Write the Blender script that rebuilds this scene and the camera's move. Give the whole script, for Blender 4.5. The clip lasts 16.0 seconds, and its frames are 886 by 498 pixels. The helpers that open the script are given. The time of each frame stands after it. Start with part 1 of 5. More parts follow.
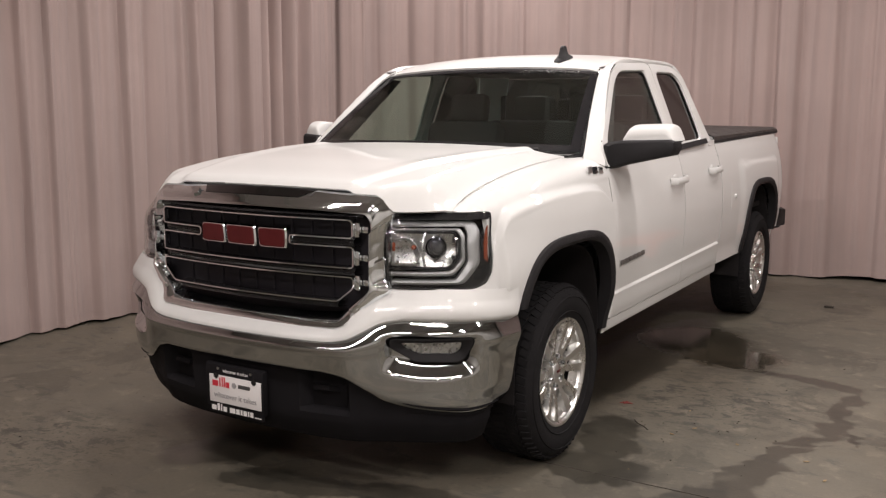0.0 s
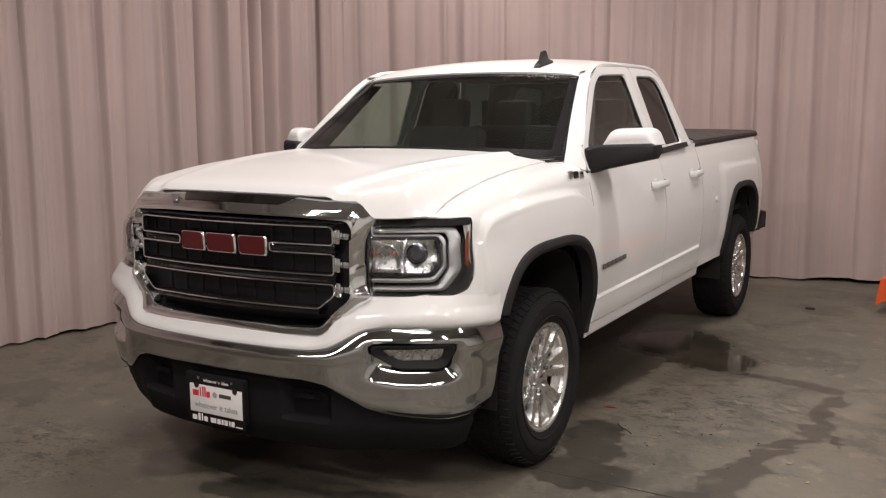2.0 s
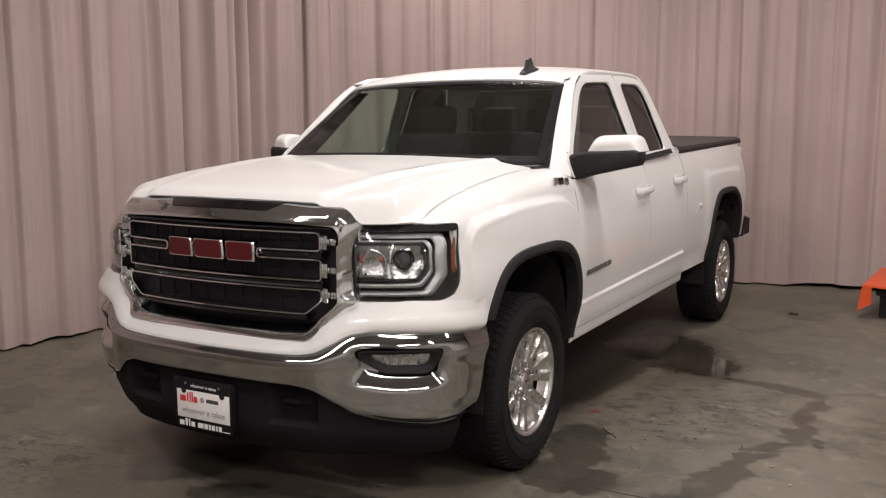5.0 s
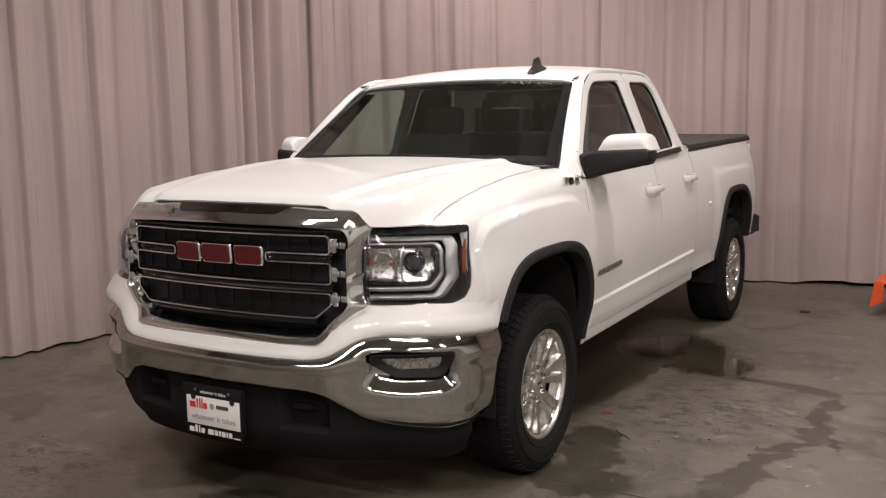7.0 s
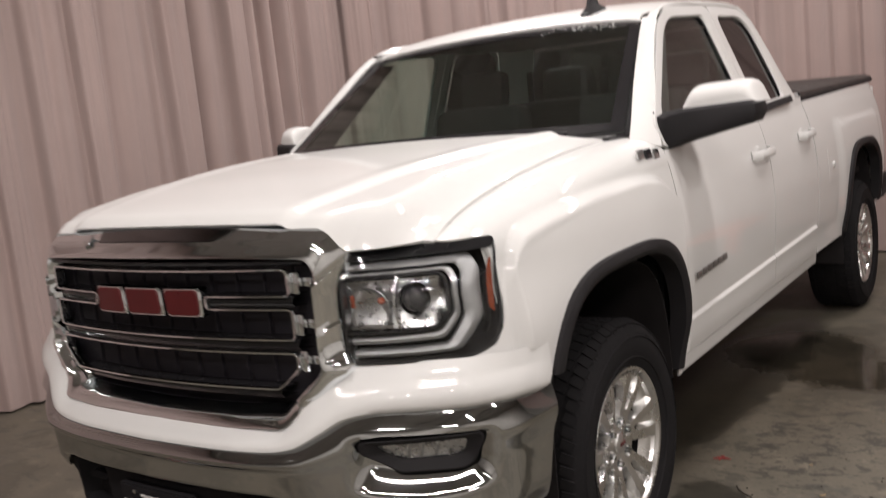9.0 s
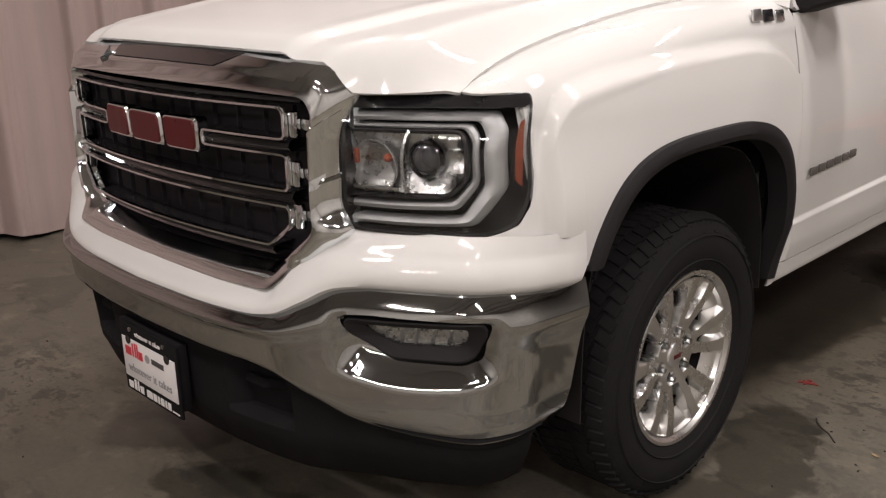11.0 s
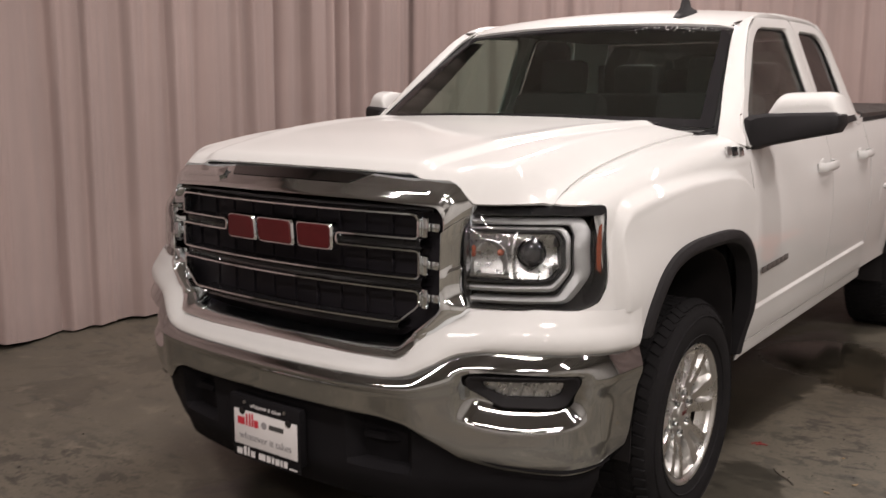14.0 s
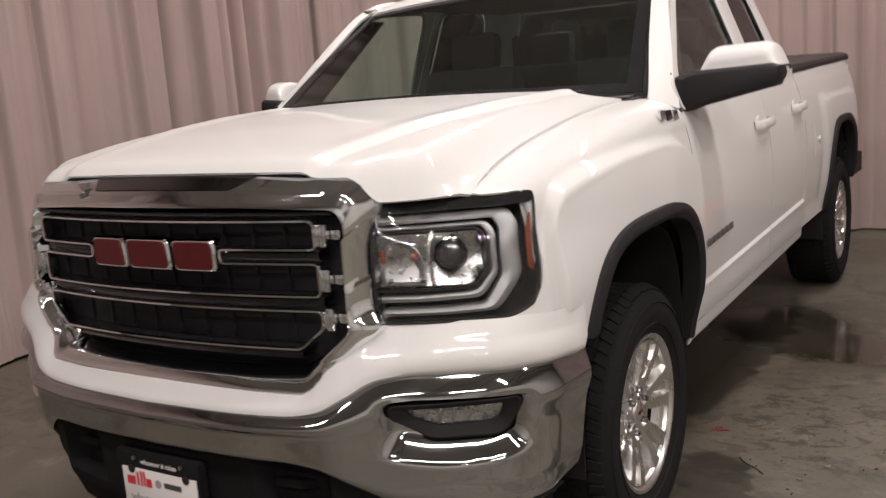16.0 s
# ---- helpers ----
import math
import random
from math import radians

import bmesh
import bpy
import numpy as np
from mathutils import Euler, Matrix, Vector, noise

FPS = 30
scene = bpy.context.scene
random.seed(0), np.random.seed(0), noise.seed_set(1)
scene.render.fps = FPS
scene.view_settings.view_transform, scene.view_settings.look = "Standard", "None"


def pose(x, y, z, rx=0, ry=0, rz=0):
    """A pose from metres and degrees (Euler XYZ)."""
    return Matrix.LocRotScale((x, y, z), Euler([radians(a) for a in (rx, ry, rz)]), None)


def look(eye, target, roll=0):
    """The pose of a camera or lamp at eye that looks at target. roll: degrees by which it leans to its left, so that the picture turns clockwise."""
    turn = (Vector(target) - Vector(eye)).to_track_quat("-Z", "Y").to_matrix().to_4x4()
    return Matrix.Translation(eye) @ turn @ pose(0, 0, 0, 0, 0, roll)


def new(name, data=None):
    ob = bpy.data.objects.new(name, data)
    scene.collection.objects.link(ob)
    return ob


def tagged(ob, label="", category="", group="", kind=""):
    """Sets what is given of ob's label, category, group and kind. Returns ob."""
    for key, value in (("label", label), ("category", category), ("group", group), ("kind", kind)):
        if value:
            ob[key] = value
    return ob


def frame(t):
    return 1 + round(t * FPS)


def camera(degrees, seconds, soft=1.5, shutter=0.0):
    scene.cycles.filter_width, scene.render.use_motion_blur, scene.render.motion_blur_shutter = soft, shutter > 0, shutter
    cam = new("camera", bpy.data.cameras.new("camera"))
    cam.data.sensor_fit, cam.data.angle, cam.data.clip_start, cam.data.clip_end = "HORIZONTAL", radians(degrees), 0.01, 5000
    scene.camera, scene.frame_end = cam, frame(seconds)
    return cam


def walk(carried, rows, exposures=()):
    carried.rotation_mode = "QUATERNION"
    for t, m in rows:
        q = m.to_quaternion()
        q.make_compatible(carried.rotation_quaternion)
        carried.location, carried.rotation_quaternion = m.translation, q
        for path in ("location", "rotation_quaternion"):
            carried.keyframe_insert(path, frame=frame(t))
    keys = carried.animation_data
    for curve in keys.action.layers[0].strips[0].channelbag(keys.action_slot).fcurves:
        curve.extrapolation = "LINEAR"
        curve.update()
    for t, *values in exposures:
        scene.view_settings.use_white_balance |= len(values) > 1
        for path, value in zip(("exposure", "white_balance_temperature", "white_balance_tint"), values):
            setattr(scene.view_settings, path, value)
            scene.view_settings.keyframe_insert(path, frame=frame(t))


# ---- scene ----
cam = camera(51.3, 16.0, 1.25, 0.5)
PATH = [
    (0, (2.636, -3.682, 1.555), (1.596, -1.999, 1.264), 0.1),
    (0.5, (2.636, -3.675, 1.56), (1.615, -1.98, 1.274), -0.1),
    (1, (2.633, -3.667, 1.555), (1.615, -1.969, 1.271), -0.2),
    (1.5, (2.637, -3.663, 1.561), (1.619, -1.967, 1.267), -0.5),
    (2, (2.637, -3.664, 1.558), (1.626, -1.961, 1.277), -0.3),
    (2.5, (2.633, -3.666, 1.562), (1.631, -1.958, 1.287), 0.0),
    (3, (2.63, -3.672, 1.558), (1.633, -1.959, 1.29), -0.2),
    (3.5, (2.653, -3.686, 1.567), (1.662, -1.969, 1.302), -0.3),
    (4, (2.655, -3.69, 1.563), (1.665, -1.973, 1.295), -0.1),
    (6.5, (2.639, -3.692, 1.558), (1.656, -1.97, 1.294), -0.5),
    (7, (2.616, -3.665, 1.558), (1.619, -1.952, 1.293), -0.9),
    (7.5, (2.565, -3.47, 1.535), (1.536, -1.782, 1.235), -3.0),
    (8, (2.485, -3.189, 1.544), (1.361, -1.561, 1.251), -3.0),
    (8.5, (2.269, -2.882, 1.518), (1.112, -1.268, 1.283), -3.5),
    (9, (2.193, -2.533, 1.504), (1.032, -0.93, 1.211), -6.2),
    (9.5, (2.189, -2.149, 1.461), (0.912, -0.703, 0.934), -4.6),
    (9.7, (2.151, -2.017, 1.432), (0.817, -0.64, 0.862), -3.6),
    (11.8, (2.176, -2.134, 1.431), (0.807, -0.787, 0.871), -0.6),
    (12, (2.16, -2.215, 1.437), (0.799, -0.842, 0.923), -0.8),
    (12.5, (2.018, -2.416, 1.428), (0.754, -0.937, 0.961), -2.5),
    (13, (2.023, -2.614, 1.446), (0.779, -1.101, 1.038), -1.2),
    (13.5, (2.15, -2.838, 1.461), (0.907, -1.323, 1.061), -1.9),
    (14, (2.094, -2.933, 1.479), (0.924, -1.343, 1.154), 0.3),
    (14.5, (1.863, -2.928, 1.467), (0.794, -1.267, 1.154), -0.3),
    (15, (1.782, -2.931, 1.452), (0.717, -1.274, 1.106), 1.0),
    (15.5, (1.801, -2.847, 1.458), (0.799, -1.145, 1.138), -0.4),
    (16, (1.917, -2.562, 1.451), (0.867, -0.898, 1.096), -4.4),
]
walk(cam, [(t, look(eye, target, roll)) for t, eye, target, roll in PATH], [(0.0, 0.06, 6540, 11.5), (7.5, 0.05, 6520, 11.5), (9.5, 0.0, 6480, 11.0), (11.8, -0.06, 6680, 13.0), (16.0, -0.04, 6600, 13.0)])

# ---------- light ----------
world = bpy.data.worlds.new("room_dark")
scene.world = world
world.use_nodes = True
world.node_tree.nodes["Background"].inputs[0].default_value = (0.5, 0.47, 0.45, 1)
world.node_tree.nodes["Background"].inputs[1].default_value = 0.02

LAMPS = [(-0.6, -2.9, 0.88), (1.9, -2.9, 0.86), (4.4, -2.9, 1.5), (-0.6, 0.6, 1.0), (1.9, 0.6, 0.88), (4.4, 0.6, 1.75), (-1.3, 3.5, 1.1), (1.9, 3.6, 1.0), (1.9, -5.6, 1.2), (4.4, -5.6, 1.4)]
LAMP_Z, LAMP_W, LAMP_COLOUR = 4.0, 62.0, (1.0, 0.925, 0.885)

# ---------- materials ----------


def tree(name):
    m = bpy.data.materials.new(name)
    m.use_nodes = True
    nt = m.node_tree
    return m, nt, nt.nodes["Principled BSDF"]


def node(nt, kind, **values):
    n = nt.nodes.new(kind)
    for key, value in values.items():
        if key in n.inputs:
            n.inputs[key].default_value = value
    return n


def noise_node(nt, coords, scale, detail=6.0, rough=0.6, distortion=0.0):
    n = node(nt, "ShaderNodeTexNoise", Scale=scale, Detail=detail, Roughness=rough, Distortion=distortion)
    nt.links.new(coords, n.inputs["Vector"])
    return n.outputs["Fac"]


def ramp(nt, fac, stops):
    r = nt.nodes.new("ShaderNodeValToRGB")
    e = r.color_ramp.elements
    while len(e) < len(stops):
        e.new(0.5)
    for el, (p, c) in zip(e, stops):
        el.position = p
        el.color = (c, c, c, 1) if isinstance(c, (int, float)) else (*c, 1)
    nt.links.new(fac, r.inputs["Fac"])
    return r.outputs["Color"]


def mixc(nt, fac, a, b, mode="MIX"):
    m = nt.nodes.new("ShaderNodeMix")
    m.data_type, m.blend_type = "RGBA", mode
    for sock, v in ((m.inputs[0], fac), (m.inputs[6], a), (m.inputs[7], b)):
        if isinstance(v, (int, float)):
            sock.default_value = v
        elif isinstance(v, tuple):
            sock.default_value = (*v, 1)
        else:
            nt.links.new(v, sock)
    return m.outputs[2]


def coords(nt):
    return nt.nodes.new("ShaderNodeTexCoord").outputs["Object"]


def mat(name, col, rough=0.5, metal=0.0, var=0.12, scale=6.0, grain=80.0, bump=0.0, coat=0.0, rvar=0.1, spec=0.5):
    """A surface with broad and fine variation of tone, roughness and relief."""
    m, nt, b = tree(name)
    co = coords(nt)
    big, fine = noise_node(nt, co, scale, 5), noise_node(nt, co, grain, 4)
    dark = tuple(c * (1 - var) for c in col)
    lite = tuple(min(1, c * (1 + var)) for c in col)
    c = mixc(nt, ramp(nt, big, [(0.3, 0.0), (0.7, 1.0)]), dark, lite)
    c = mixc(nt, 0.35 * min(1, var * 4), c, mixc(nt, fine, dark, lite))
    nt.links.new(c, b.inputs["Base Color"])
    nt.links.new(ramp(nt, big, [(0.3, max(0.02, rough - rvar)), (0.7, min(1, rough + rvar))]), b.inputs["Roughness"])
    b.inputs["Metallic"].default_value = metal
    b.inputs["Specular IOR Level"].default_value = spec
    b.inputs["Coat Weight"].default_value = coat
    b.inputs["Coat Roughness"].default_value = 0.03
    if bump:
        bp = node(nt, "ShaderNodeBump", Strength=bump, Distance=0.002)
        nt.links.new(fine, bp.inputs["Height"])
        nt.links.new(bp.outputs[0], b.inputs["Normal"])
    return m


def glass_mat(name, tint, gloss=0.02, least=0.075, slant=0.42):
    """Thin clear pane: sees through with a tint, mirrors more at a slant."""
    m, nt, b = tree(name)
    nt.nodes.remove(b)
    out = nt.nodes["Material Output"]
    tr = node(nt, "ShaderNodeBsdfTransparent", Color=(*tint, 1))
    gl = node(nt, "ShaderNodeBsdfGlossy", Color=(1, 1, 1, 1), Roughness=gloss)
    lw = node(nt, "ShaderNodeLayerWeight", Blend=0.5)
    pw = nt.nodes.new("ShaderNodeMath")
    pw.operation = "POWER"
    pw.inputs[1].default_value = 4.0
    nt.links.new(lw.outputs["Facing"], pw.inputs[0])
    fr = nt.nodes.new("ShaderNodeMath")
    fr.operation = "MULTIPLY_ADD"
    fr.inputs[1].default_value, fr.inputs[2].default_value = slant, least
    nt.links.new(pw.outputs[0], fr.inputs[0])
    mx = nt.nodes.new("ShaderNodeMixShader")
    nt.links.new(fr.outputs[0], mx.inputs[0])
    nt.links.new(tr.outputs[0], mx.inputs[1])
    nt.links.new(gl.outputs[0], mx.inputs[2])
    nt.links.new(mx.outputs[0], out.inputs["Surface"])
    return m


WHITE = mat("white_paint", (0.635, 0.635, 0.626), 0.5, 0.0, 0.015, 3, 40, 0.0, 0.6, 0.05, 0.22)
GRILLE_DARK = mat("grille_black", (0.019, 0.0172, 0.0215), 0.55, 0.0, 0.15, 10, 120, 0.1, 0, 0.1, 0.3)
GRILLE_CHROME = mat("grille_chrome", (0.81, 0.845, 0.865), 0.05, 1.0, 0.04, 5, 60, 0.0, 0.0, 0.025)
CHROME = mat("chrome", (0.475, 0.49, 0.495), 0.05, 1.0, 0.04, 5, 60, 0.0, 0.0, 0.025)
REFLECTOR = mat("lamp_reflector", (0.52, 0.517, 0.515), 0.30, 1.0, 0.14, 45, 95, 0.55)
LAMP_FRAME = mat("satin_lamp_frame", (0.46, 0.46, 0.465), 0.58, 1.0, 0.06, 20, 240, 0.15)
# holds the visor centre's dark reflection as colour; also the projector ring
DARK_CHROME = mat("dark_chrome", (0.13, 0.13, 0.135), 0.10, 1.0, 0.06, 8, 90)
BRIGHT = mat("satin_chrome", (0.70, 0.70, 0.70), 0.31, 1.0, 0.05, 8, 90)
ALLOY = mat("machined_alloy", (0.70, 0.70, 0.69), 0.30, 1.0, 0.05, 9, 140, 0.05)
# near-black copy of the alloy: shade inside the wheel put into the colour
ALLOY_SHADE = mat("alloy_shade", (0.022, 0.022, 0.023), 0.6, 0.3, 0.1, 9, 80)
BLACK = mat("black_plastic", (0.0185, 0.0175, 0.0190), 0.62, 0.0, 0.2, 10, 260, 0.35, 0, 0.1, 0.2)
VALANCE = mat("valance_plastic", (0.0115, 0.0108, 0.0122), 0.75, 0.0, 0.2, 10, 260, 0.3, 0, 0.1, 0.08)
GLOSSBLACK = mat("gloss_black", (0.015, 0.0145, 0.016), 0.10, 0.0, 0.1, 6, 80)
VOID = mat("liner_black", (0.022, 0.020, 0.0205), 0.9, 0.0, 0.2, 8, 90, 0, 0, 0.1, 0.1)
RUBBER = mat("tyre_rubber", (0.0130, 0.0124, 0.0132), 0.9, 0.0, 0.3, 12, 220, 0.5, 0, 0.08, 0.12)
FOG_SILVER = mat("fog_lamp_silver", (0.80, 0.80, 0.79), 0.30, 0.9, 0.3, 60, 120, 1.0)
TRIM_GREY = mat("grey_moulding", (0.10, 0.09, 0.085), 0.5, 0.0, 0.1, 10, 120, 0.1)
RED = mat("red_enamel", (0.075, 0.009, 0.010), 0.35, 0.0, 0.15, 20, 90, 0.0, 0.08, 0.1, 0.25)
AMBER = mat("amber_reflector", (0.20, 0.034, 0.008), 0.15, 0.0, 0.25, 60, 400, 0.4, 0.6)
BULB = mat("amber_bulb", (0.30, 0.07, 0.035), 0.2, 0.0, 0.2, 40, 200, 0.0, 0.5)
TAIL = mat("tail_lamp_red", (0.22, 0.01, 0.01), 0.15, 0.0, 0.15, 20, 90, 0.0, 0.6)
LENS = mat("dark_projector_lens", (0.03, 0.03, 0.035), 0.05, 0.0, 0.05, 8, 60, 0.0, 1.0, 0.02)
CLEAR = glass_mat("lamp_cover", (0.94, 0.95, 0.95), 0.02, 0.025)
WINDSCREEN = glass_mat("green_windscreen", (0.87, 0.965, 0.925), 0.015)
SIDEGLASS = glass_mat("tinted_side_glass", (0.86, 0.91, 0.88), 0.02, 0.05, 0.30)
PRIVACY = glass_mat("privacy_glass", (0.035, 0.033, 0.030), 0.02)
CABIN = mat("cabin_cloth", (0.013, 0.013, 0.0125), 0.85, 0.0, 0.25, 10, 240, 0.4)
CABIN_PLASTIC = mat("cabin_plastic", (0.022, 0.022, 0.022), 0.6, 0.0, 0.15, 10, 200, 0.2)
VINYL = mat("black_vinyl", (0.030, 0.027, 0.026), 0.5, 0.0, 0.2, 12, 260, 0.5)
PLATE_WHITE = mat("plate_white", (0.72, 0.70, 0.70), 0.35, 0.0, 0.03, 8, 60)
PRINT_RED = mat("print_red", (0.55, 0.03, 0.05), 0.4, 0.0, 0.05, 8, 60)
PRINT_DARK = mat("print_dark", (0.06, 0.06, 0.06), 0.45, 0.0, 0.05, 8, 60)
PRINT_GREY = mat("print_grey", (0.30, 0.29, 0.30), 0.45, 0.0, 0.05, 8, 60)
SCREW = mat("screw_steel", (0.5, 0.5, 0.5), 0.3, 1.0)
MIRROR = mat("mirror_glass", (0.85, 0.85, 0.85), 0.02, 1.0, 0.01, 3, 20, 0, 0, 0.005)
ORANGE = mat("orange_steel_paint", (0.62, 0.085, 0.022), 0.42, 0.0, 0.18, 9, 90, 0.1)
WALLPAINT = mat("wall_paint", (0.44, 0.425, 0.40), 0.7, 0.0, 0.12, 1.5, 50, 0.15)
CEILING = mat("ceiling_panel", (0.36, 0.35, 0.335), 0.8, 0.0, 0.12, 1.5, 50, 0.15)
FIXTURE = mat("fixture_enamel", (0.7, 0.69, 0.66), 0.4, 0.0, 0.05, 5, 60)
DEBRIS = mat("debris", (0.035, 0.028, 0.022), 0.9, 0.0, 0.4, 40, 200)
DEBRIS_TAN = mat("debris_tan", (0.30, 0.22, 0.13), 0.9, 0.0, 0.3, 40, 200)
REDMARK = mat("red_floor_paint", (0.20, 0.028, 0.025), 0.6, 0.0, 0.35, 30, 120)


def curtain_mat():
    m, nt, b = tree("curtain_cloth")
    co = coords(nt)
    broad = noise_node(nt, co, 0.7, 4)
    mp = node(nt, "ShaderNodeMapping")
    mp.inputs["Scale"].default_value = (9, 9, 0.5)
    nt.links.new(co, mp.inputs["Vector"])
    streak = noise_node(nt, mp.outputs[0], 1.6, 5)
    weave = noise_node(nt, co, 420, 2)
    c = mixc(nt, ramp(nt, broad, [(0.3, 0.0), (0.75, 1.0)]), (0.350, 0.266, 0.248), (0.440, 0.340, 0.317))
    c = mixc(nt, ramp(nt, streak, [(0.35, 0.0), (0.7, 0.45)]), c, (0.305, 0.252, 0.244))
    c = mixc(nt, 0.10, c, mixc(nt, weave, (0.2, 0.16, 0.155), (0.6, 0.5, 0.48)))
    nt.links.new(c, b.inputs["Base Color"])
    b.inputs["Roughness"].default_value = 0.9
    b.inputs["Sheen Weight"].default_value = 0.15
    b.inputs["Specular IOR Level"].default_value = 0.15
    bp = node(nt, "ShaderNodeBump", Strength=0.25, Distance=0.003)
    nt.links.new(mixc(nt, 0.5, streak, weave), bp.inputs["Height"])
    nt.links.new(bp.outputs[0], b.inputs["Normal"])
    return m


def spot_mask(nt, co, spots, wob, lo, hi, scale=4.5):
    """A floor patch: union of ellipses whose rim is broken up by noise."""
    wobble = nt.nodes.new("ShaderNodeVectorMath")
    wobble.operation = "ADD"
    nz = node(nt, "ShaderNodeTexNoise", Scale=scale, Detail=9.0, Roughness=0.72)
    nt.links.new(co, nz.inputs["Vector"])
    sc = nt.nodes.new("ShaderNodeVectorMath")
    sc.operation = "MULTIPLY_ADD"
    sc.inputs[1].default_value = (wob, wob, 0)
    sc.inputs[2].default_value = (-wob / 2, -wob / 2, 0)
    nt.links.new(nz.outputs["Color"], sc.inputs[0])
    nt.links.new(co, wobble.inputs[0])
    nt.links.new(sc.outputs[0], wobble.inputs[1])
    total = None
    for x, y, rx, ry, turn in spots:
        mp = node(nt, "ShaderNodeMapping")
        mp.vector_type = "TEXTURE"
        mp.inputs["Location"].default_value = (x, y, 0)
        mp.inputs["Rotation"].default_value = (0, 0, radians(turn))
        mp.inputs["Scale"].default_value = (rx, ry, 1)
        nt.links.new(wobble.outputs[0], mp.inputs["Vector"])
        ln = nt.nodes.new("ShaderNodeVectorMath")
        ln.operation = "LENGTH"
        nt.links.new(mp.outputs[0], ln.inputs[0])
        if total is None:
            total = ln.outputs["Value"]
        else:
            mn = nt.nodes.new("ShaderNodeMath")
            mn.operation = "MINIMUM"
            nt.links.new(total, mn.inputs[0])
            nt.links.new(ln.outputs["Value"], mn.inputs[1])
            total = mn.outputs[0]
    return ramp(nt, total, [(lo, 1.0), (hi, 0.0)])


def floor_mat():
    m, nt, b = tree("stained_concrete")
    co = coords(nt)
    broad, mid, fine = noise_node(nt, co, 0.55, 6, 0.6, 0.4), noise_node(nt, co, 3.2, 7, 0.65), noise_node(nt, co, 55, 5)
    c = mixc(nt, ramp(nt, broad, [(0.35, 0.0), (0.68, 1.0)]), (0.098, 0.087, 0.067), (0.170, 0.146, 0.110))
    c = mixc(nt, ramp(nt, mid, [(0.42, 0.55), (0.62, 0.0)]), c, (0.078, 0.073, 0.058))
    c = mixc(nt, 0.22, c, mixc(nt, fine, (0.05, 0.046, 0.037), (0.25, 0.222, 0.172)))
    # scattered tyre smears and drips
    mp = node(nt, "ShaderNodeMapping")
    mp.inputs["Scale"].default_value = (1.0, 2.6, 1)
    mp.inputs["Rotation"].default_value = (0, 0, radians(12))
    nt.links.new(co, mp.inputs["Vector"])
    smear = noise_node(nt, mp.outputs[0], 3.4, 6, 0.68, 0.6)
    c = mixc(nt, ramp(nt, smear, [(0.57, 0.0), (0.64, 0.55)]), c, (0.055, 0.056, 0.050))
    # old splashes: sharp-edged darker islands
    isle = noise_node(nt, co, 1.15, 9, 0.68, 0.8)
    c = mixc(nt, ramp(nt, isle, [(0.535, 0.0), (0.555, 0.58), (0.63, 0.34), (0.66, 0.65)]), c, mixc(nt, 1.0, c, (0.50, 0.51, 0.52), "MULTIPLY"))
    dry = noise_node(nt, co, 7.5, 8, 0.7, 0.3)
    c = mixc(nt, ramp(nt, dry, [(0.56, 0.0), (0.66, 0.5)]), c, (0.205, 0.180, 0.138))
    # trodden splatter round the drip line, a dirty strip along the room, painted truck shade
    area = spot_mask(nt, co, SPLATTER, 0.5, 0.35, 1.0, 2.0)
    mp2 = node(nt, "ShaderNodeMapping")
    mp2.inputs["Scale"].default_value = (1.0, 1.5, 1)
    mp2.inputs["Rotation"].default_value = (0, 0, radians(-20))
    nt.links.new(co, mp2.inputs["Vector"])
    spl1 = ramp(nt, noise_node(nt, mp2.outputs[0], 8.5, 9, 0.68, 0.4), [(0.52, 0.0), (0.565, 1.0)])
    spl2 = ramp(nt, noise_node(nt, co, 34, 6, 0.6, 0.2), [(0.575, 0.0), (0.63, 1.0)])
    c = mixc(nt, mixc(nt, 1.0, spl1, mixc(nt, 0.72, (0.12, 0.12, 0.12), area), "MULTIPLY"), c, (0.040, 0.038, 0.032))
    c = mixc(nt, mixc(nt, 1.0, spl2, mixc(nt, 0.55, (0.20, 0.20, 0.20), area), "MULTIPLY"), c, (0.034, 0.031, 0.025))
    # dirty spots, two of them painting the truck's shade into the floor
    dirt_shade = spot_mask(nt, co, DIRT_AND_SHADE, 0.5, 0.3, 1.1, 2.0)
    c = mixc(nt, dirt_shade, c, mixc(nt, 1.0, c, (0.74, 0.70, 0.66), "MULTIPLY"))
    # wet marks, with the truck's shade along its flank painted in
    wet = spot_mask(nt, co, WET_AND_SHADE, 0.34, 0.87, 1.0, 5.5)
    pool = spot_mask(nt, co, POOL, 0.34, 0.70, 1.0)
    c = mixc(nt, wet, c, mixc(nt, 1.0, c, (0.50, 0.51, 0.52), "MULTIPLY"))
    c = mixc(nt, pool, c, mixc(nt, 1.0, c, (0.45, 0.44, 0.43), "MULTIPLY"))
    nt.links.new(c, b.inputs["Base Color"])
    rough = ramp(nt, mid, [(0.3, 0.42), (0.7, 0.62)])
    rough = mixc(nt, wet, rough, (0.30, 0.30, 0.30))
    rough = mixc(nt, pool, rough, (0.10, 0.10, 0.10))
    nt.links.new(rough, b.inputs["Roughness"])
    h = mixc(nt, 0.5, mid, fine)
    h = mixc(nt, pool, h, (0.5, 0.5, 0.5))
    bp = node(nt, "ShaderNodeBump", Strength=0.22, Distance=0.003)
    nt.links.new(h, bp.inputs["Height"])
    nt.links.new(bp.outputs[0], b.inputs["Normal"])
    return m


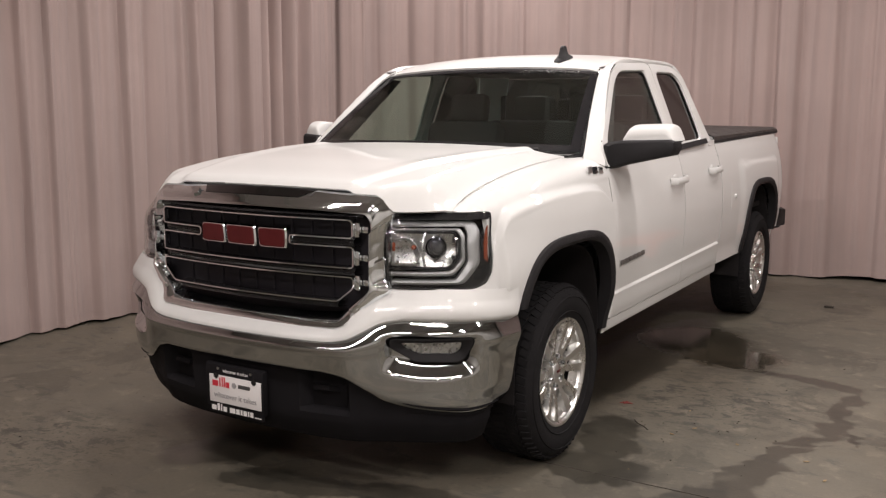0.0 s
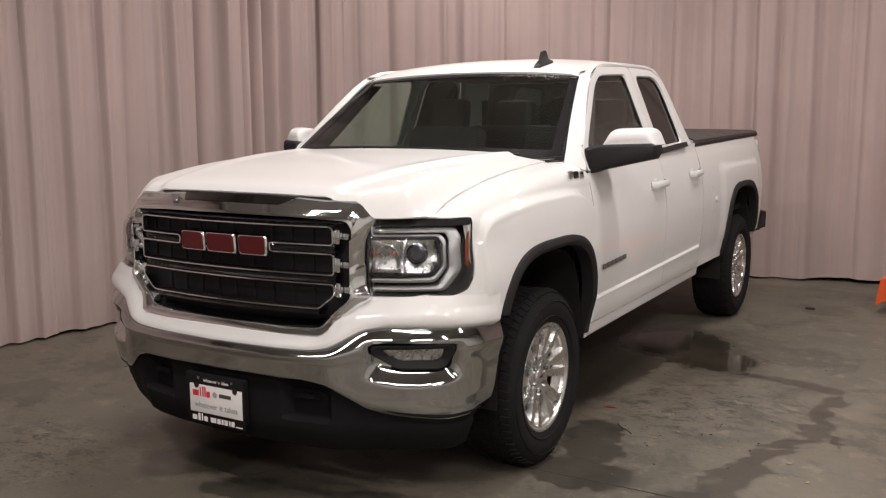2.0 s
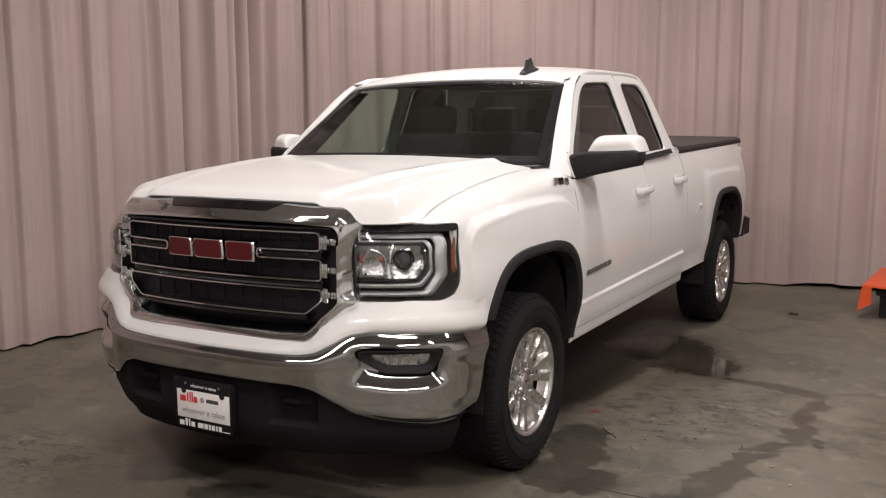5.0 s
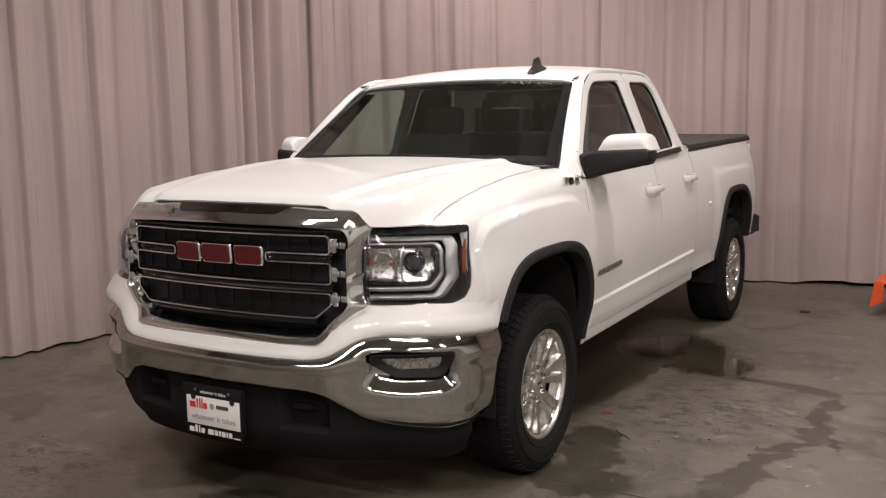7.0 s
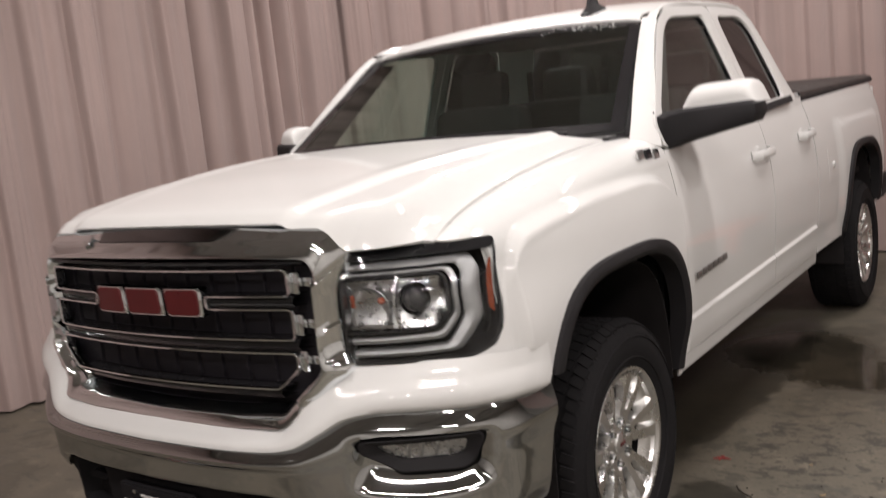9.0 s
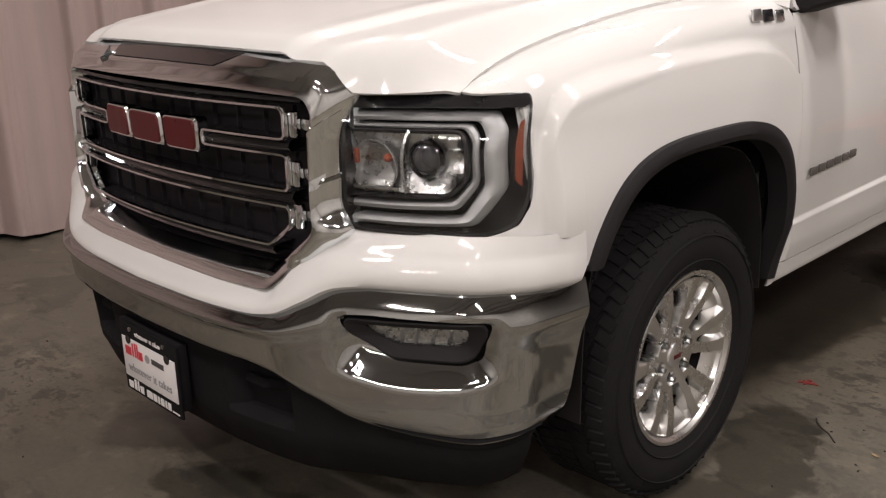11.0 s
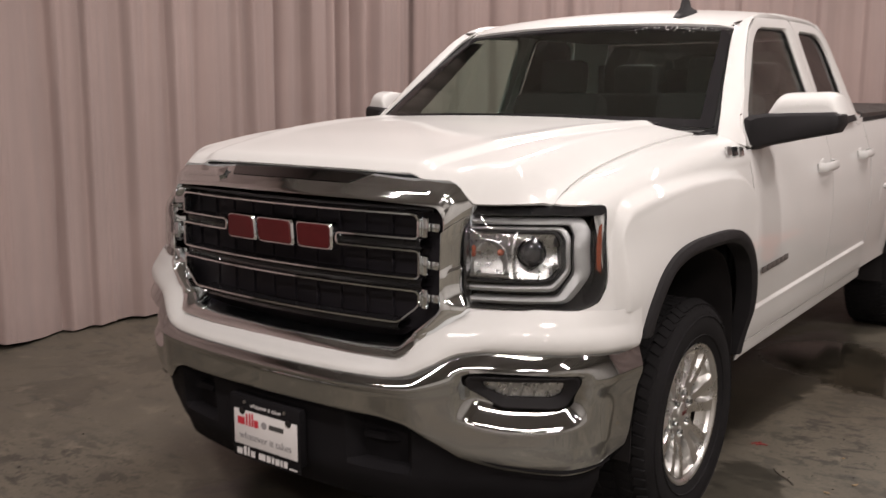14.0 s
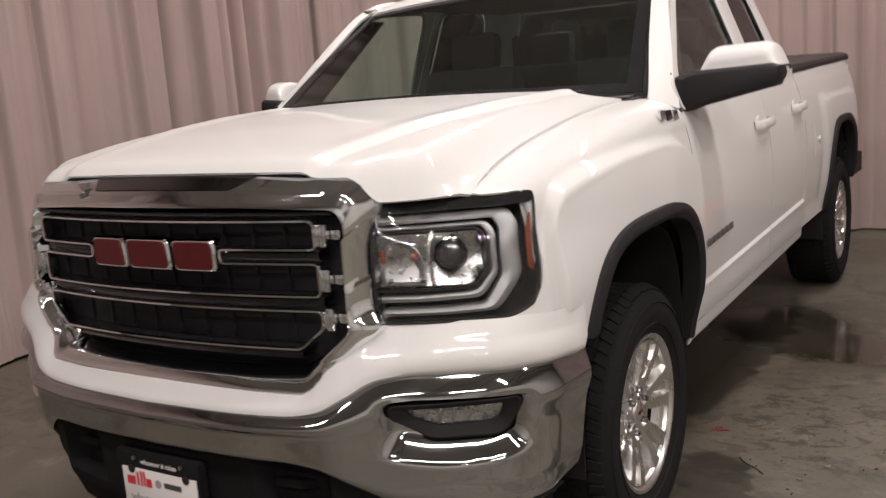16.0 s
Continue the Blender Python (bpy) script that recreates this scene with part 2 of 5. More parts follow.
# wet patches on the floor, the longest also painting the truck's shade: x, y, half-length, half-width, turn
WET_AND_SHADE = [(1.58, 1.96, 0.22, 0.06, -5), (1.85, 1.90, 0.20, 0.085, -20), (1.985, 1.68, 0.12, 0.06, 100), (1.95, 1.42, 0.22, 0.065, 85), (1.98, 1.12, 0.18, 0.085, 80),
       (2.07, 0.97, 0.12, 0.04, -55), (1.90, 0.86, 0.17, 0.06, 40), (1.80, 0.58, 0.24, 0.065, 60), (1.75, 0.25, 0.26, 0.11, 70), (1.66, -0.18, 0.32, 0.17, 60), (0.64, 1.9, 0.30, 1.5, -3),
       (1.06, 0.42, 0.16, 0.34, 20), (1.16, 0.00, 0.24, 0.22, 10), (-0.40, -0.68, 0.34, 0.20, 60), (0.10, -0.85, 0.34, 0.14, 15), (0.75, -0.72, 0.40, 0.16, 5)]
POOL = [(1.20, 2.22, 0.34, 0.34, 25), (0.86, 2.55, 0.42, 0.46, 0)]
SPLATTER = [(1.30, 1.25, 0.75, 0.95, -20), (-1.3, -1.1, 0.7, 0.6, 0)]
# dirty spots; the second and third paint shade under and beside the truck
DIRT_AND_SHADE = [(2.45, 1.3, 0.35, 1.5, 0), (0.7, 1.5, 0.55, 1.3, -10), (1.10, 1.95, 0.45, 1.25, 0), (-2.6, -1.4, 0.5, 1.0, 10), (1.0, -1.8, 1.4, 0.5, 5)]
CURTAIN = curtain_mat()
CONCRETE = floor_mat()

# ---------- mesh helpers ----------


def thing(name, at, label, category, group="", kind=""):
    e = new(name)
    e.location = at
    e.empty_display_size = 0.2
    return tagged(e, label, category, group, kind)


def link(name, me, material, parent=None, label="", angle=35.0):
    me.materials.append(material)
    me.shade_smooth()
    me.set_sharp_from_angle(angle=radians(angle))
    ob = new(name, me)
    if parent is not None:
        ob.parent = parent
        if parent.type == "EMPTY":
            ob.matrix_parent_inverse = Matrix.Translation(-parent.location)
    if label:
        ob["label"] = label
    return ob


def part(name, bm, material, parent=None, label="", angle=35.0):
    me = bpy.data.meshes.new(name)
    bmesh.ops.recalc_face_normals(bm, faces=bm.faces)
    bm.to_mesh(me)
    bm.free()
    return link(name, me, material, parent, label, angle)


def spl(x, xs, ys):
    """Smooth monotone curve through the points (xs, ys)."""
    xs, ys = np.asarray(xs, float), np.asarray(ys, float)
    d = np.diff(ys) / np.diff(xs)
    m = np.concatenate([[d[0]], np.where(d[:-1] * d[1:] > 0, 2 * d[:-1] * d[1:] / np.where(d[:-1] + d[1:] == 0, 1, d[:-1] + d[1:]), 0), [d[-1]]])
    x = np.clip(x, xs[0], xs[-1])
    i = np.clip(np.searchsorted(xs, x) - 1, 0, len(d) - 1)
    h = xs[i + 1] - xs[i]
    t = (x - xs[i]) / h
    return (2 * t**3 - 3 * t**2 + 1) * ys[i] + (t**3 - 2 * t**2 + t) * h * m[i] + (3 * t**2 - 2 * t**3) * ys[i + 1] + (t**3 - t**2) * h * m[i + 1]


def sstep(t):
    t = min(1.0, max(0.0, t))
    return t * t * (3 - 2 * t)


def thicken(bm, thick):
    """Gives an open sheet an inner skin and closes its rim."""
    bm.normal_update()
    old = bm.faces[:]
    rim = [e for e in bm.edges if len(e.link_faces) == 1]
    inner = {v: bm.verts.new(v.co - v.normal * thick) for v in bm.verts[:]}
    for f in old:
        bm.faces.new([inner[v] for v in reversed(f.verts)])
    for e in rim:
        a, b = e.verts
        f = e.link_faces[0]
        vs = list(f.verts)
        if vs[(vs.index(a) + 1) % len(vs)] is b:
            a, b = b, a
        bm.faces.new((a, b, inner[b], inner[a]))


def sheet(rows, thick=0.0, side=1, closed=False):
    """A surface through rows of points, given a thickness away from its seen side."""
    bm = bmesh.new()
    vs = [[bm.verts.new(p) for p in row] for row in rows]
    for a, b in zip(vs, vs[1:]):
        n = len(a)
        for j in range(n if closed else n - 1):
            k = (j + 1) % n
            q = [a[j], b[j], b[k], a[k]]
            if len({tuple(round(c, 6) for c in v.co) for v in q}) >= 3:
                try:
                    bm.faces.new(q if side > 0 else q[::-1])
                except ValueError:
                    pass
    bmesh.ops.remove_doubles(bm, verts=bm.verts, dist=1e-5)
    bm.normal_update()
    if thick:
        thicken(bm, thick)
    return bm


def flip(rows):
    return [[(-p[0], p[1], p[2]) for p in row] for row in rows]


def both(name, rows, material, parent, label="", thick=0.006, angle=35.0):
    """The same panel on the driver's and the passenger's side."""
    a = part(name, sheet(rows, thick), material, parent, label, angle)
    b = part(name, sheet(flip(rows), thick, -1), material, parent, label, angle)
    return a, b


def box(bm, c, s, m=None, bevel=0.0):
    r = bmesh.ops.create_cube(bm, size=1.0)
    vs = r["verts"]
    bmesh.ops.scale(bm, vec=s, verts=vs)
    if bevel:
        es = list({e for v in vs for e in v.link_edges})
        out = bmesh.ops.bevel(bm, geom=es, offset=bevel, segments=2, affect="EDGES", profile=0.5)
        vs = list({v for f in out["faces"] for v in f.verts} | {v for v in vs if v.is_valid})
    mm = Matrix.Translation(c) @ (m if m is not None else Matrix.Identity(4))
    bmesh.ops.transform(bm, matrix=mm, verts=vs)
    return bm


def boxed(c, s, bevel=0.004, m=None):
    return box(bmesh.new(), c, s, m, bevel)


def cyl(bm, c, r, depth, axis="x", seg=24, r2=None):
    turn = {"x": Matrix.Rotation(radians(90), 4, "Y"), "y": Matrix.Rotation(radians(90), 4, "X"), "z": Matrix.Identity(4)}[axis]
    bmesh.ops.create_cone(bm, cap_ends=True, segments=seg, radius1=r, radius2=r if r2 is None else r2, depth=depth, matrix=Matrix.Translation(c) @ turn)
    return bm


def resample(points, n, closed=False):
    """n points evenly spaced along a bent line."""
    p = [Vector(q) for q in points] + ([Vector(points[0])] if closed else [])
    d = [0.0]
    for a, b in zip(p, p[1:]):
        d.append(d[-1] + (b - a).length)
    out = []
    for i in range(n):
        t = d[-1] * i / (n if closed else n - 1)
        j = max(0, min(len(p) - 2, int(np.searchsorted(d, t, side="right")) - 1))
        k = (t - d[j]) / max(1e-9, d[j + 1] - d[j])
        out.append(p[j].lerp(p[j + 1], k))
    return out


def rounded(points, r, n=5, closed=True):
    """A flat outline with its corners rounded."""
    out, m = [], len(points)
    for i, p in enumerate(points):
        p = Vector(p)
        if not closed and i in (0, m - 1):
            out.append(p)
            continue
        a, b = Vector(points[i - 1]) - p, Vector(points[(i + 1) % m]) - p
        ra = min(r, a.length * 0.45)
        rb = min(r, b.length * 0.45)
        s, e = p + a.normalized() * ra, p + b.normalized() * rb
        for k in range(n + 1):
            t = k / n
            out.append(s * (1 - t) ** 2 + p * 2 * t * (1 - t) + e * t * t)
    return out


def tube(path, w, h, closed=False, out=None, round_ends=False):
    """A strip of width w and height h along a path; out(p) gives its outward way."""
    bm = bmesh.new()
    path = [Vector(p) for p in path]
    n, rings = len(path), []
    for i, p in enumerate(path):
        a = path[(i - 1) % n] if closed or i else path[0]
        b = path[(i + 1) % n] if closed or i < n - 1 else path[-1]
        t = (b - a).normalized()
        o = Vector(out(p) if callable(out) else (out or (0, -1, 0))).normalized()
        s = t.cross(o).normalized()
        o = s.cross(t).normalized()
        ring = []
        for u, v in ((-0.5, 0), (-0.5, 0.6), (-0.3, 1), (0.3, 1), (0.5, 0.6), (0.5, 0)):
            ring.append(bm.verts.new(p + s * u * w + o * v * h))
        rings.append(ring)
    pairs = list(zip(rings, rings[1:])) + ([(rings[-1], rings[0])] if closed else [])
    for a, b in pairs:
        for j in range(6):
            bm.faces.new((a[j], b[j], b[(j + 1) % 6], a[(j + 1) % 6]))
    if not closed:
        bm.faces.new(rings[0])
        bm.faces.new(rings[-1][::-1])
    return bm


def lathe(profile, centre, seg=72, axis_out=1, closed=False):
    """Turns a profile of (radius, x) about the axle through centre."""
    rows = []
    for i in range(seg + 1):
        a = 2 * math.pi * i / seg
        rows.append([(centre[0] + axis_out * x, centre[1] + r * math.cos(a), centre[2] + r * math.sin(a)) for r, x in profile])
    return sheet(rows, 0.0, 1, closed)


# ---------- the room ----------
floor = part("floor", boxed((1.2, -0.4, -0.05), (11.6, 14.4, 0.1), 0), CONCRETE)
tagged(floor, "stained damp concrete workshop floor with wet patches", "floor", kind="structure")
joint = part("floor_joint", boxed((3.85, -0.06, 0.0006), (6.1, 0.006, 0.0016), 0), DEBRIS)
tagged(joint, "dark sawn joint across the concrete floor", "floor joint", kind="structure")
bm = boxed((1.2, -0.4, 4.25), (11.6, 14.4, 0.1), 0)
for x in (-3.6, -2.9, -2.1, 0.25, 0.65, 1.08, 2.7, 3.15, 3.6, 5.2, 5.8, 6.4):
    box(bm, (x, -0.4, 4.16), (0.07, 14.2, 0.12))
ceiling = part("ceiling", bm, CEILING)
tagged(ceiling, "plain painted workshop ceiling with joists above the truck", "ceiling", kind="structure")
for nm, c, s in (("wall_west", (-4.52, -0.4, 2.1), (0.16, 14.4, 4.2)), ("wall_east", (6.92, -0.4, 2.1), (0.16, 14.4, 4.2)),
                 ("wall_north", (1.2, 6.72, 2.1), (11.28, 0.16, 4.2)), ("wall_south", (1.2, -7.52, 2.1), (11.28, 0.16, 4.2))):
    w = part(nm, boxed(c, s, 0), WALLPAINT)
    tagged(w, "plain painted workshop wall", "wall", kind="structure")


def curtain(name, line, creases, label, seed, deep=1.0, z0=0.045, z1=4.12):
    """A hanging cloth along a line on the plan, with deep uneven pleats."""
    rnd = random.Random(seed)
    n = 1400
    pts = resample(rounded([(x, y, 0) for x, y in line], 0.35, 6, False), n)
    length = sum((b - a).length for a, b in zip(pts, pts[1:]))
    # pleats: centre, half-width, depth, lean with height
    pleats = [(s, rnd.uniform(0.03, 0.085), rnd.uniform(0.03, 0.085) * deep, rnd.uniform(-0.05, 0.05), rnd.choice((0.35, 0.5, 1.0, 2.0))) for s in creases]
    folds = [(rnd.uniform(0, length), rnd.uniform(0.02, 0.05), rnd.uniform(0.004, 0.018) * deep, rnd.uniform(-0.06, 0.06)) for _ in range(int(length * 7))]
    # narrow creases that run out towards the top or the hem
    fine = [(rnd.uniform(0, length), rnd.uniform(0.010, 0.022), rnd.uniform(0.004, 0.012) * deep, rnd.uniform(-0.10, 0.10), rnd.uniform(0.0, 1.0), rnd.uniform(0.25, 0.6)) for _ in range(int(length * 9))]
    zs = [z0 + (z1 - z0) * t for t in (0, 0.006, 0.015, 0.034, 0.036, 0.06, 0.09, 0.16, 0.24, 0.33, 0.42, 0.52, 0.64, 0.78, 0.9, 1)]
    rows = []
    wav = [rnd.uniform(0, 6.28) for _ in range(4)]
    ss = [length * i / (n - 1) for i in range(n)]
    arr = np.array(ss)
    cols = []
    for z in zs:
        h = z / z1
        d = np.zeros(n)
        for s, w, dp, lean, skew in pleats:
            q = (arr - s - lean * (1 - h)) / (w * (1.25 - 0.35 * h))
            q = np.where(q > 0, q / skew, q * skew)
            d -= dp * np.exp(-q * q)
        for s, w, dp, lean in folds:
            q = (arr - s - lean * (1 - h)) / w
            d -= dp * np.exp(-q * q) * (0.4 + 0.6 * h)
        for s, w, dp, lean, mid, span in fine:
            q = (arr - s - lean * (1 - h)) / w
            d -= dp * np.exp(-np.abs(q) ** 1.5) * math.exp(-((h - mid) / span) ** 2)
        d += 0.022 * np.sin(arr * 4.1 + wav[0]) + 0.014 * np.sin(arr * 9.7 + wav[1] + h)
        cols.append(d)
    for i, p in enumerate(pts):
        a, b = pts[max(0, i - 1)], pts[min(n - 1, i + 1)]
        t = (b - a).normalized()
        nrm = Vector((t.y, -t.x, 0))
        sag = 0.012 * math.sin(ss[i] * 2.3 + wav[2]) + 0.008 * math.sin(ss[i] * 6.1 + wav[3])
        rows.append([tuple(p + nrm * cols[k][i] + Vector((0, 0, z + (sag if z < z0 + 0.3 else 0)))) for k, z in enumerate(zs)])
    ob = part(name, sheet(rows, 0.004), CURTAIN, None, label, 60)
    return tagged(ob, label, "curtain")


LEFT = [(-2.98, -6.6), (-3.06, -2.0), (-3.07, 1.0), (-3.06, 3.0), (-3.32, 3.78)]
BACK = [(-3.62, 3.55), (-3.36, 3.86), (-2.62, 4.45), (-1.8, 4.86), (-0.8, 5.17), (0.9, 5.52), (1.75, 5.64), (3.2, 5.76), (5.6, 5.8)]
rl = random.Random(4)
curtain("curtain", LEFT, [0.2 + 0.29 * i + rl.uniform(-0.08, 0.08) for i in range(22)] + [6.6 + q for q in (0.18, 0.40, 0.70, 1.01, 1.26, 1.61, 1.72, 2.03, 2.30, 2.54, 2.73, 2.97, 3.22, 3.38)], "long pleated mauve-grey cloth curtain hanging beside the truck", 11, 1.7, 0.028)
curtain("curtain", BACK, [0.1 + 0.26 * i + rl.uniform(-0.12, 0.12) for i in range(36)], "smooth-hanging mauve-grey cloth curtain behind the truck", 23, 0.95, 0.032)

for x, y, power in LAMPS:
    fx = thing("ceiling_light", (x, y, 4.2), "white enamel twin-tube fluorescent fixture under the ceiling", "ceiling light", "ceiling lights")
    part("housing", boxed((x, y, 4.15), (1.30, 0.22, 0.09), 0.01), FIXTURE, fx)
    for dy in (-0.05, 0.05):
        part("tube", cyl(bmesh.new(), (x, y + dy, 4.085), 0.018, 1.2, "x", 16), FIXTURE, fx)
    ld = bpy.data.lights.new("fluorescent", "AREA")
    ld.shape, ld.size, ld.size_y, ld.energy, ld.color = "RECTANGLE", 1.2, 0.16, LAMP_W * power, LAMP_COLOUR
    lo = new("fluorescent", ld)
    lo.location = (x, y, 4.05)

# ---------- the truck ----------
truck = thing("pickup_truck", (0, 1.8, 0), "white extended-cab pickup truck with chrome grille and bumper", "pickup truck")

ARCH_F = (0.05, 0.50, 0.62)
ARCH_R = (3.66, 0.50, 0.655)


def arch_z(y, arch, grow=0.0):
    c, a, h = arch
    q = abs(y - c) / (a + grow)
    return 0.40 + (h + grow) * max(0.0, 1 - q**3.4) ** (1 / 3.4) if q < 1 else 0.40


def body_x(y, z):
    """Half the body's width at a place along the flank."""
    x = spl(z, [0.40, 0.47, 0.53, 0.60, 0.645, 0.69, 0.80, 0.95, 1.10, 1.20, 1.30, 1.345], [0.925, 0.947, 0.954, 0.957, 0.960, 0.967, 0.979, 0.986, 0.976, 0.959, 0.932, 0.914])
    if y < -0.05:
        x -= (0.066 - 0.034 * sstep((1.10 - z) / 0.22)) * ((-0.05 - y) / 0.53) ** 2
    if y > 4.35:
        x -= 0.06 * ((y - 4.35) / 0.25) ** 2
    # bulge over the rear wheel, ledge along the foot of the doors
    x += 0.018 * sstep((0.60 - abs(y - 3.66)) / 0.05) * sstep((1.215 - z) / 0.028) * sstep((z - 0.5) / 0.2)
    x += 0.013 * sstep((0.668 + 0.022 * (y - 0.65) - z) / 0.016) * sstep((z - 0.50) / 0.10) * sstep((y - 0.63) / 0.012) * sstep((2.53 - y) / 0.012)
    return float(x) + flare(y, z)


def flare(y, z):
    """The raised panel round the front wheel, with a soft shoulder along its top."""
    if not -0.56 < y < 0.62:
        return 0.0
    top = float(spl(y, [-0.56, -0.52, -0.49, -0.44, -0.28, 0.0, 0.26, 0.40, 0.50, 0.56, 0.62], [0.98, 1.10, 1.155, 1.192, 1.218, 1.236, 1.240, 1.228, 1.186, 1.12, 0.98]))
    return 0.030 * sstep((top - z) / 0.04) * sstep((z - 0.5) / 0.2) * sstep((y + 0.550) / 0.042) * sstep((0.600 - y) / 0.06)


def top_z(y):
    return float(spl(y, [-0.63, -0.57, -0.41, -0.16, 0.11, 0.42, 0.6], [1.180, 1.206, 1.252, 1.295, 1.325, 1.343, 1.348]))


def ys_between(a, b, step, extra=()):
    n = max(2, int(round((b - a) / step)) + 1)
    return sorted(set([a + (b - a) * i / (n - 1) for i in range(n)] + [e for e in extra if a < e < b]))


def near(c, a):
    return [c + s * a * k for s in (-1, 1) for k in (0.9, 0.95, 0.975, 0.99, 0.997, 1.0, 1.003)]


# front fender, rolling over to the seam beside the hood
rows = []
for y in [-0.630, -0.615, -0.60, -0.585, -0.570, -0.5605] + ys_between(-0.560, 0.585, 0.016, near(ARCH_F[0], ARCH_F[1]) + [-0.5575 + 0.0025 * i for i in range(40)]):
    zt, zb = top_z(y), max(arch_z(y, ARCH_F), 0.788 if y < -0.2 else 0.0) if abs(y - ARCH_F[0]) < ARCH_F[1] else (0.868 if y < 0 else 0.47)
    zs, a0 = zt - 0.115, 0.0
    if y < -0.5601:
        a0 = math.asin(min(1.0, (1.178 - zs) / 0.115))
    row = []
    xs, xt = body_x(y, zs) - flare(y, zs), 0.7905

    def at(x, z):
        # the leading edge lies flush with the lamp
        edge = 0.928 + 0.11 * max(0.0, 1.08 - z) - 0.1 * max(0.0, z - 1.085)
        k = sstep((y + 0.562) / 0.022) if z < 1.15 else 1.0
        return (edge + (x - edge) * max(k, sstep((z - 1.12) / 0.03)), y, z)
    for i in range(46):
        z = zb + (zs - zb) * i / 45
        row.append(at(body_x(y, z), z) if not a0 else (xt + (xs - xt) * math.cos(a0) ** 0.8, y, 1.178))
    for i in range(1, 23):
        a = a0 + (math.pi / 2 - a0) * i / 22
        z = zs + 0.115 * math.sin(a)
        row.append((xt + (xs - xt) * math.cos(a) ** 0.8 + (0.0 if a0 else flare(y, z)), y, z))
    rows.append(row)
fenders = both("front_fender", rows, WHITE, truck)

# doors below the glass
for nm, y0, y1, lab in (("front_door", 0.592, 1.742, ""), ("rear_door", 1.748, 2.556, "")):
    rows = []
    for y in ys_between(y0, y1, 0.05, (0.632, 0.637, 0.643, 2.518, 2.524, 2.530)):
        zb, zt = 0.535 + 0.02 * (y - 0.6) / 2, 1.288 + 0.083 * (y - 0.6) / 1.7
        rows.append([(body_x(y, z), y, z) for z in sorted([zb + (zt - zb) * i / 33 for i in range(34)] + [0.022 * (y - 0.65) + q for q in (0.650, 0.654, 0.657, 0.660, 0.663, 0.666, 0.669)])])
    d = both(nm, rows, WHITE, truck)
    if nm == "front_door":
        front_doors = d
    else:
        rear_doors = d
# rocker under the doors
rows = [[(body_x(y, 0.47 + 0.02 * (y - 0.6) / 2 + (0.528 - 0.47) * i / 7) - 0.004 * (i == 0), y, 0.47 + 0.022 * (y - 0.6) / 2 + 0.06 * i / 7) for i in range(8)] for y in ys_between(0.592, 2.556, 0.15)]
both("rocker_panel", rows, WHITE, truck)

# cargo bed side
rows = []
for y in ys_between(2.572, 4.60, 0.04, near(ARCH_R[0], ARCH_R[1])):
    zt = 1.352 + 0.042 * (y - 2.57) / 2
    if abs(y - ARCH_R[0]) < ARCH_R[1]:
        zb = arch_z(y, ARCH_R)
    else:
        zb = 0.545 if y < 3.5 else 0.62
    rows.append([(body_x(y, min(z, 1.345)) - max(0, z - 1.345) * 0.3, y, z) for z in [zb + (zt - zb) * i / 35 for i in range(36)]])
both("bed_side", rows, WHITE, truck)
part("tailgate", boxed((0, 4.595, 1.0), (1.78, 0.05, 0.72), 0.012), WHITE, truck)
part("bed_floor", boxed((0, 3.58, 0.84), (1.78, 1.98, 0.04), 0), VOID, truck)
part("bed_front_wall", boxed((0, 2.60, 1.05), (1.80, 0.04, 0.56), 0.004), WHITE, truck)
for s in (1, -1):
    part("tail_lamp", boxed((s * 0.878, 4.575, 1.07), (0.05, 0.10, 0.42), 0.012), TAIL, truck, "red tail lamp")

# wheel-arch mouldings and liners
for c, a, h in (ARCH_F, ARCH_R):
    rows = []
    for i in range(61):
        q = -1 + 2 * i / 60
        th = math.pi * (1 - i / 60)
        cy, cz = math.cos(th), max(0.0, math.sin(th))
        e = 2 / 3.4
        oy, oz = c + a * math.copysign(abs(cy) ** e, cy), 0.40 + h * cz**e
        iy, iz = c + (a - 0.028) * math.copysign(abs(cy) ** e, cy), 0.40 + (h - 0.028) * cz**e
        oy2, oz2 = c + (a + 0.012) * math.copysign(abs(cy) ** e, cy), 0.40 + (h + 0.012) * cz**e
        if c > 1:
            low = 0.56 if th > 1.57 else 0.62
        else:
            low = 0.778 if th > 1.57 else 0.505
        lift = lambda z: max(z, low)
        xo = body_x(oy, max(0.5, oz))
        rows.append([(xo - 0.012, oy2, lift(oz2)), (xo + 0.012, oy2, lift(oz2)), (xo + 0.018, oy, lift(oz)), (xo + 0.018, (oy + iy) / 2, lift((oz + iz) / 2)), (xo + 0.008, iy, lift(iz)), (xo - 0.05, iy, lift(iz))])
    both("arch_moulding", rows, BLACK, truck, "black plastic wheel-arch moulding", 0.003)
    rows = []
    for i in range(41):
        th = math.pi * (1 - i / 40)
        cy, cz = math.cos(th), max(0.0, math.sin(th))
        iy, iz = c + (a - 0.055) * math.copysign(abs(cy) ** e, cy), 0.36 + (h - 0.015) * cz**e
        iz = max(iz, 0.48) if cy > 0 else iz
        rows.append([(0.95, iy, iz), (0.72, iy, iz), (0.45, iy, iz), (0.45, c, 0.36)])
    both("wheel_liner", rows, VOID, truck, "", 0.004)

# ---- hood ----


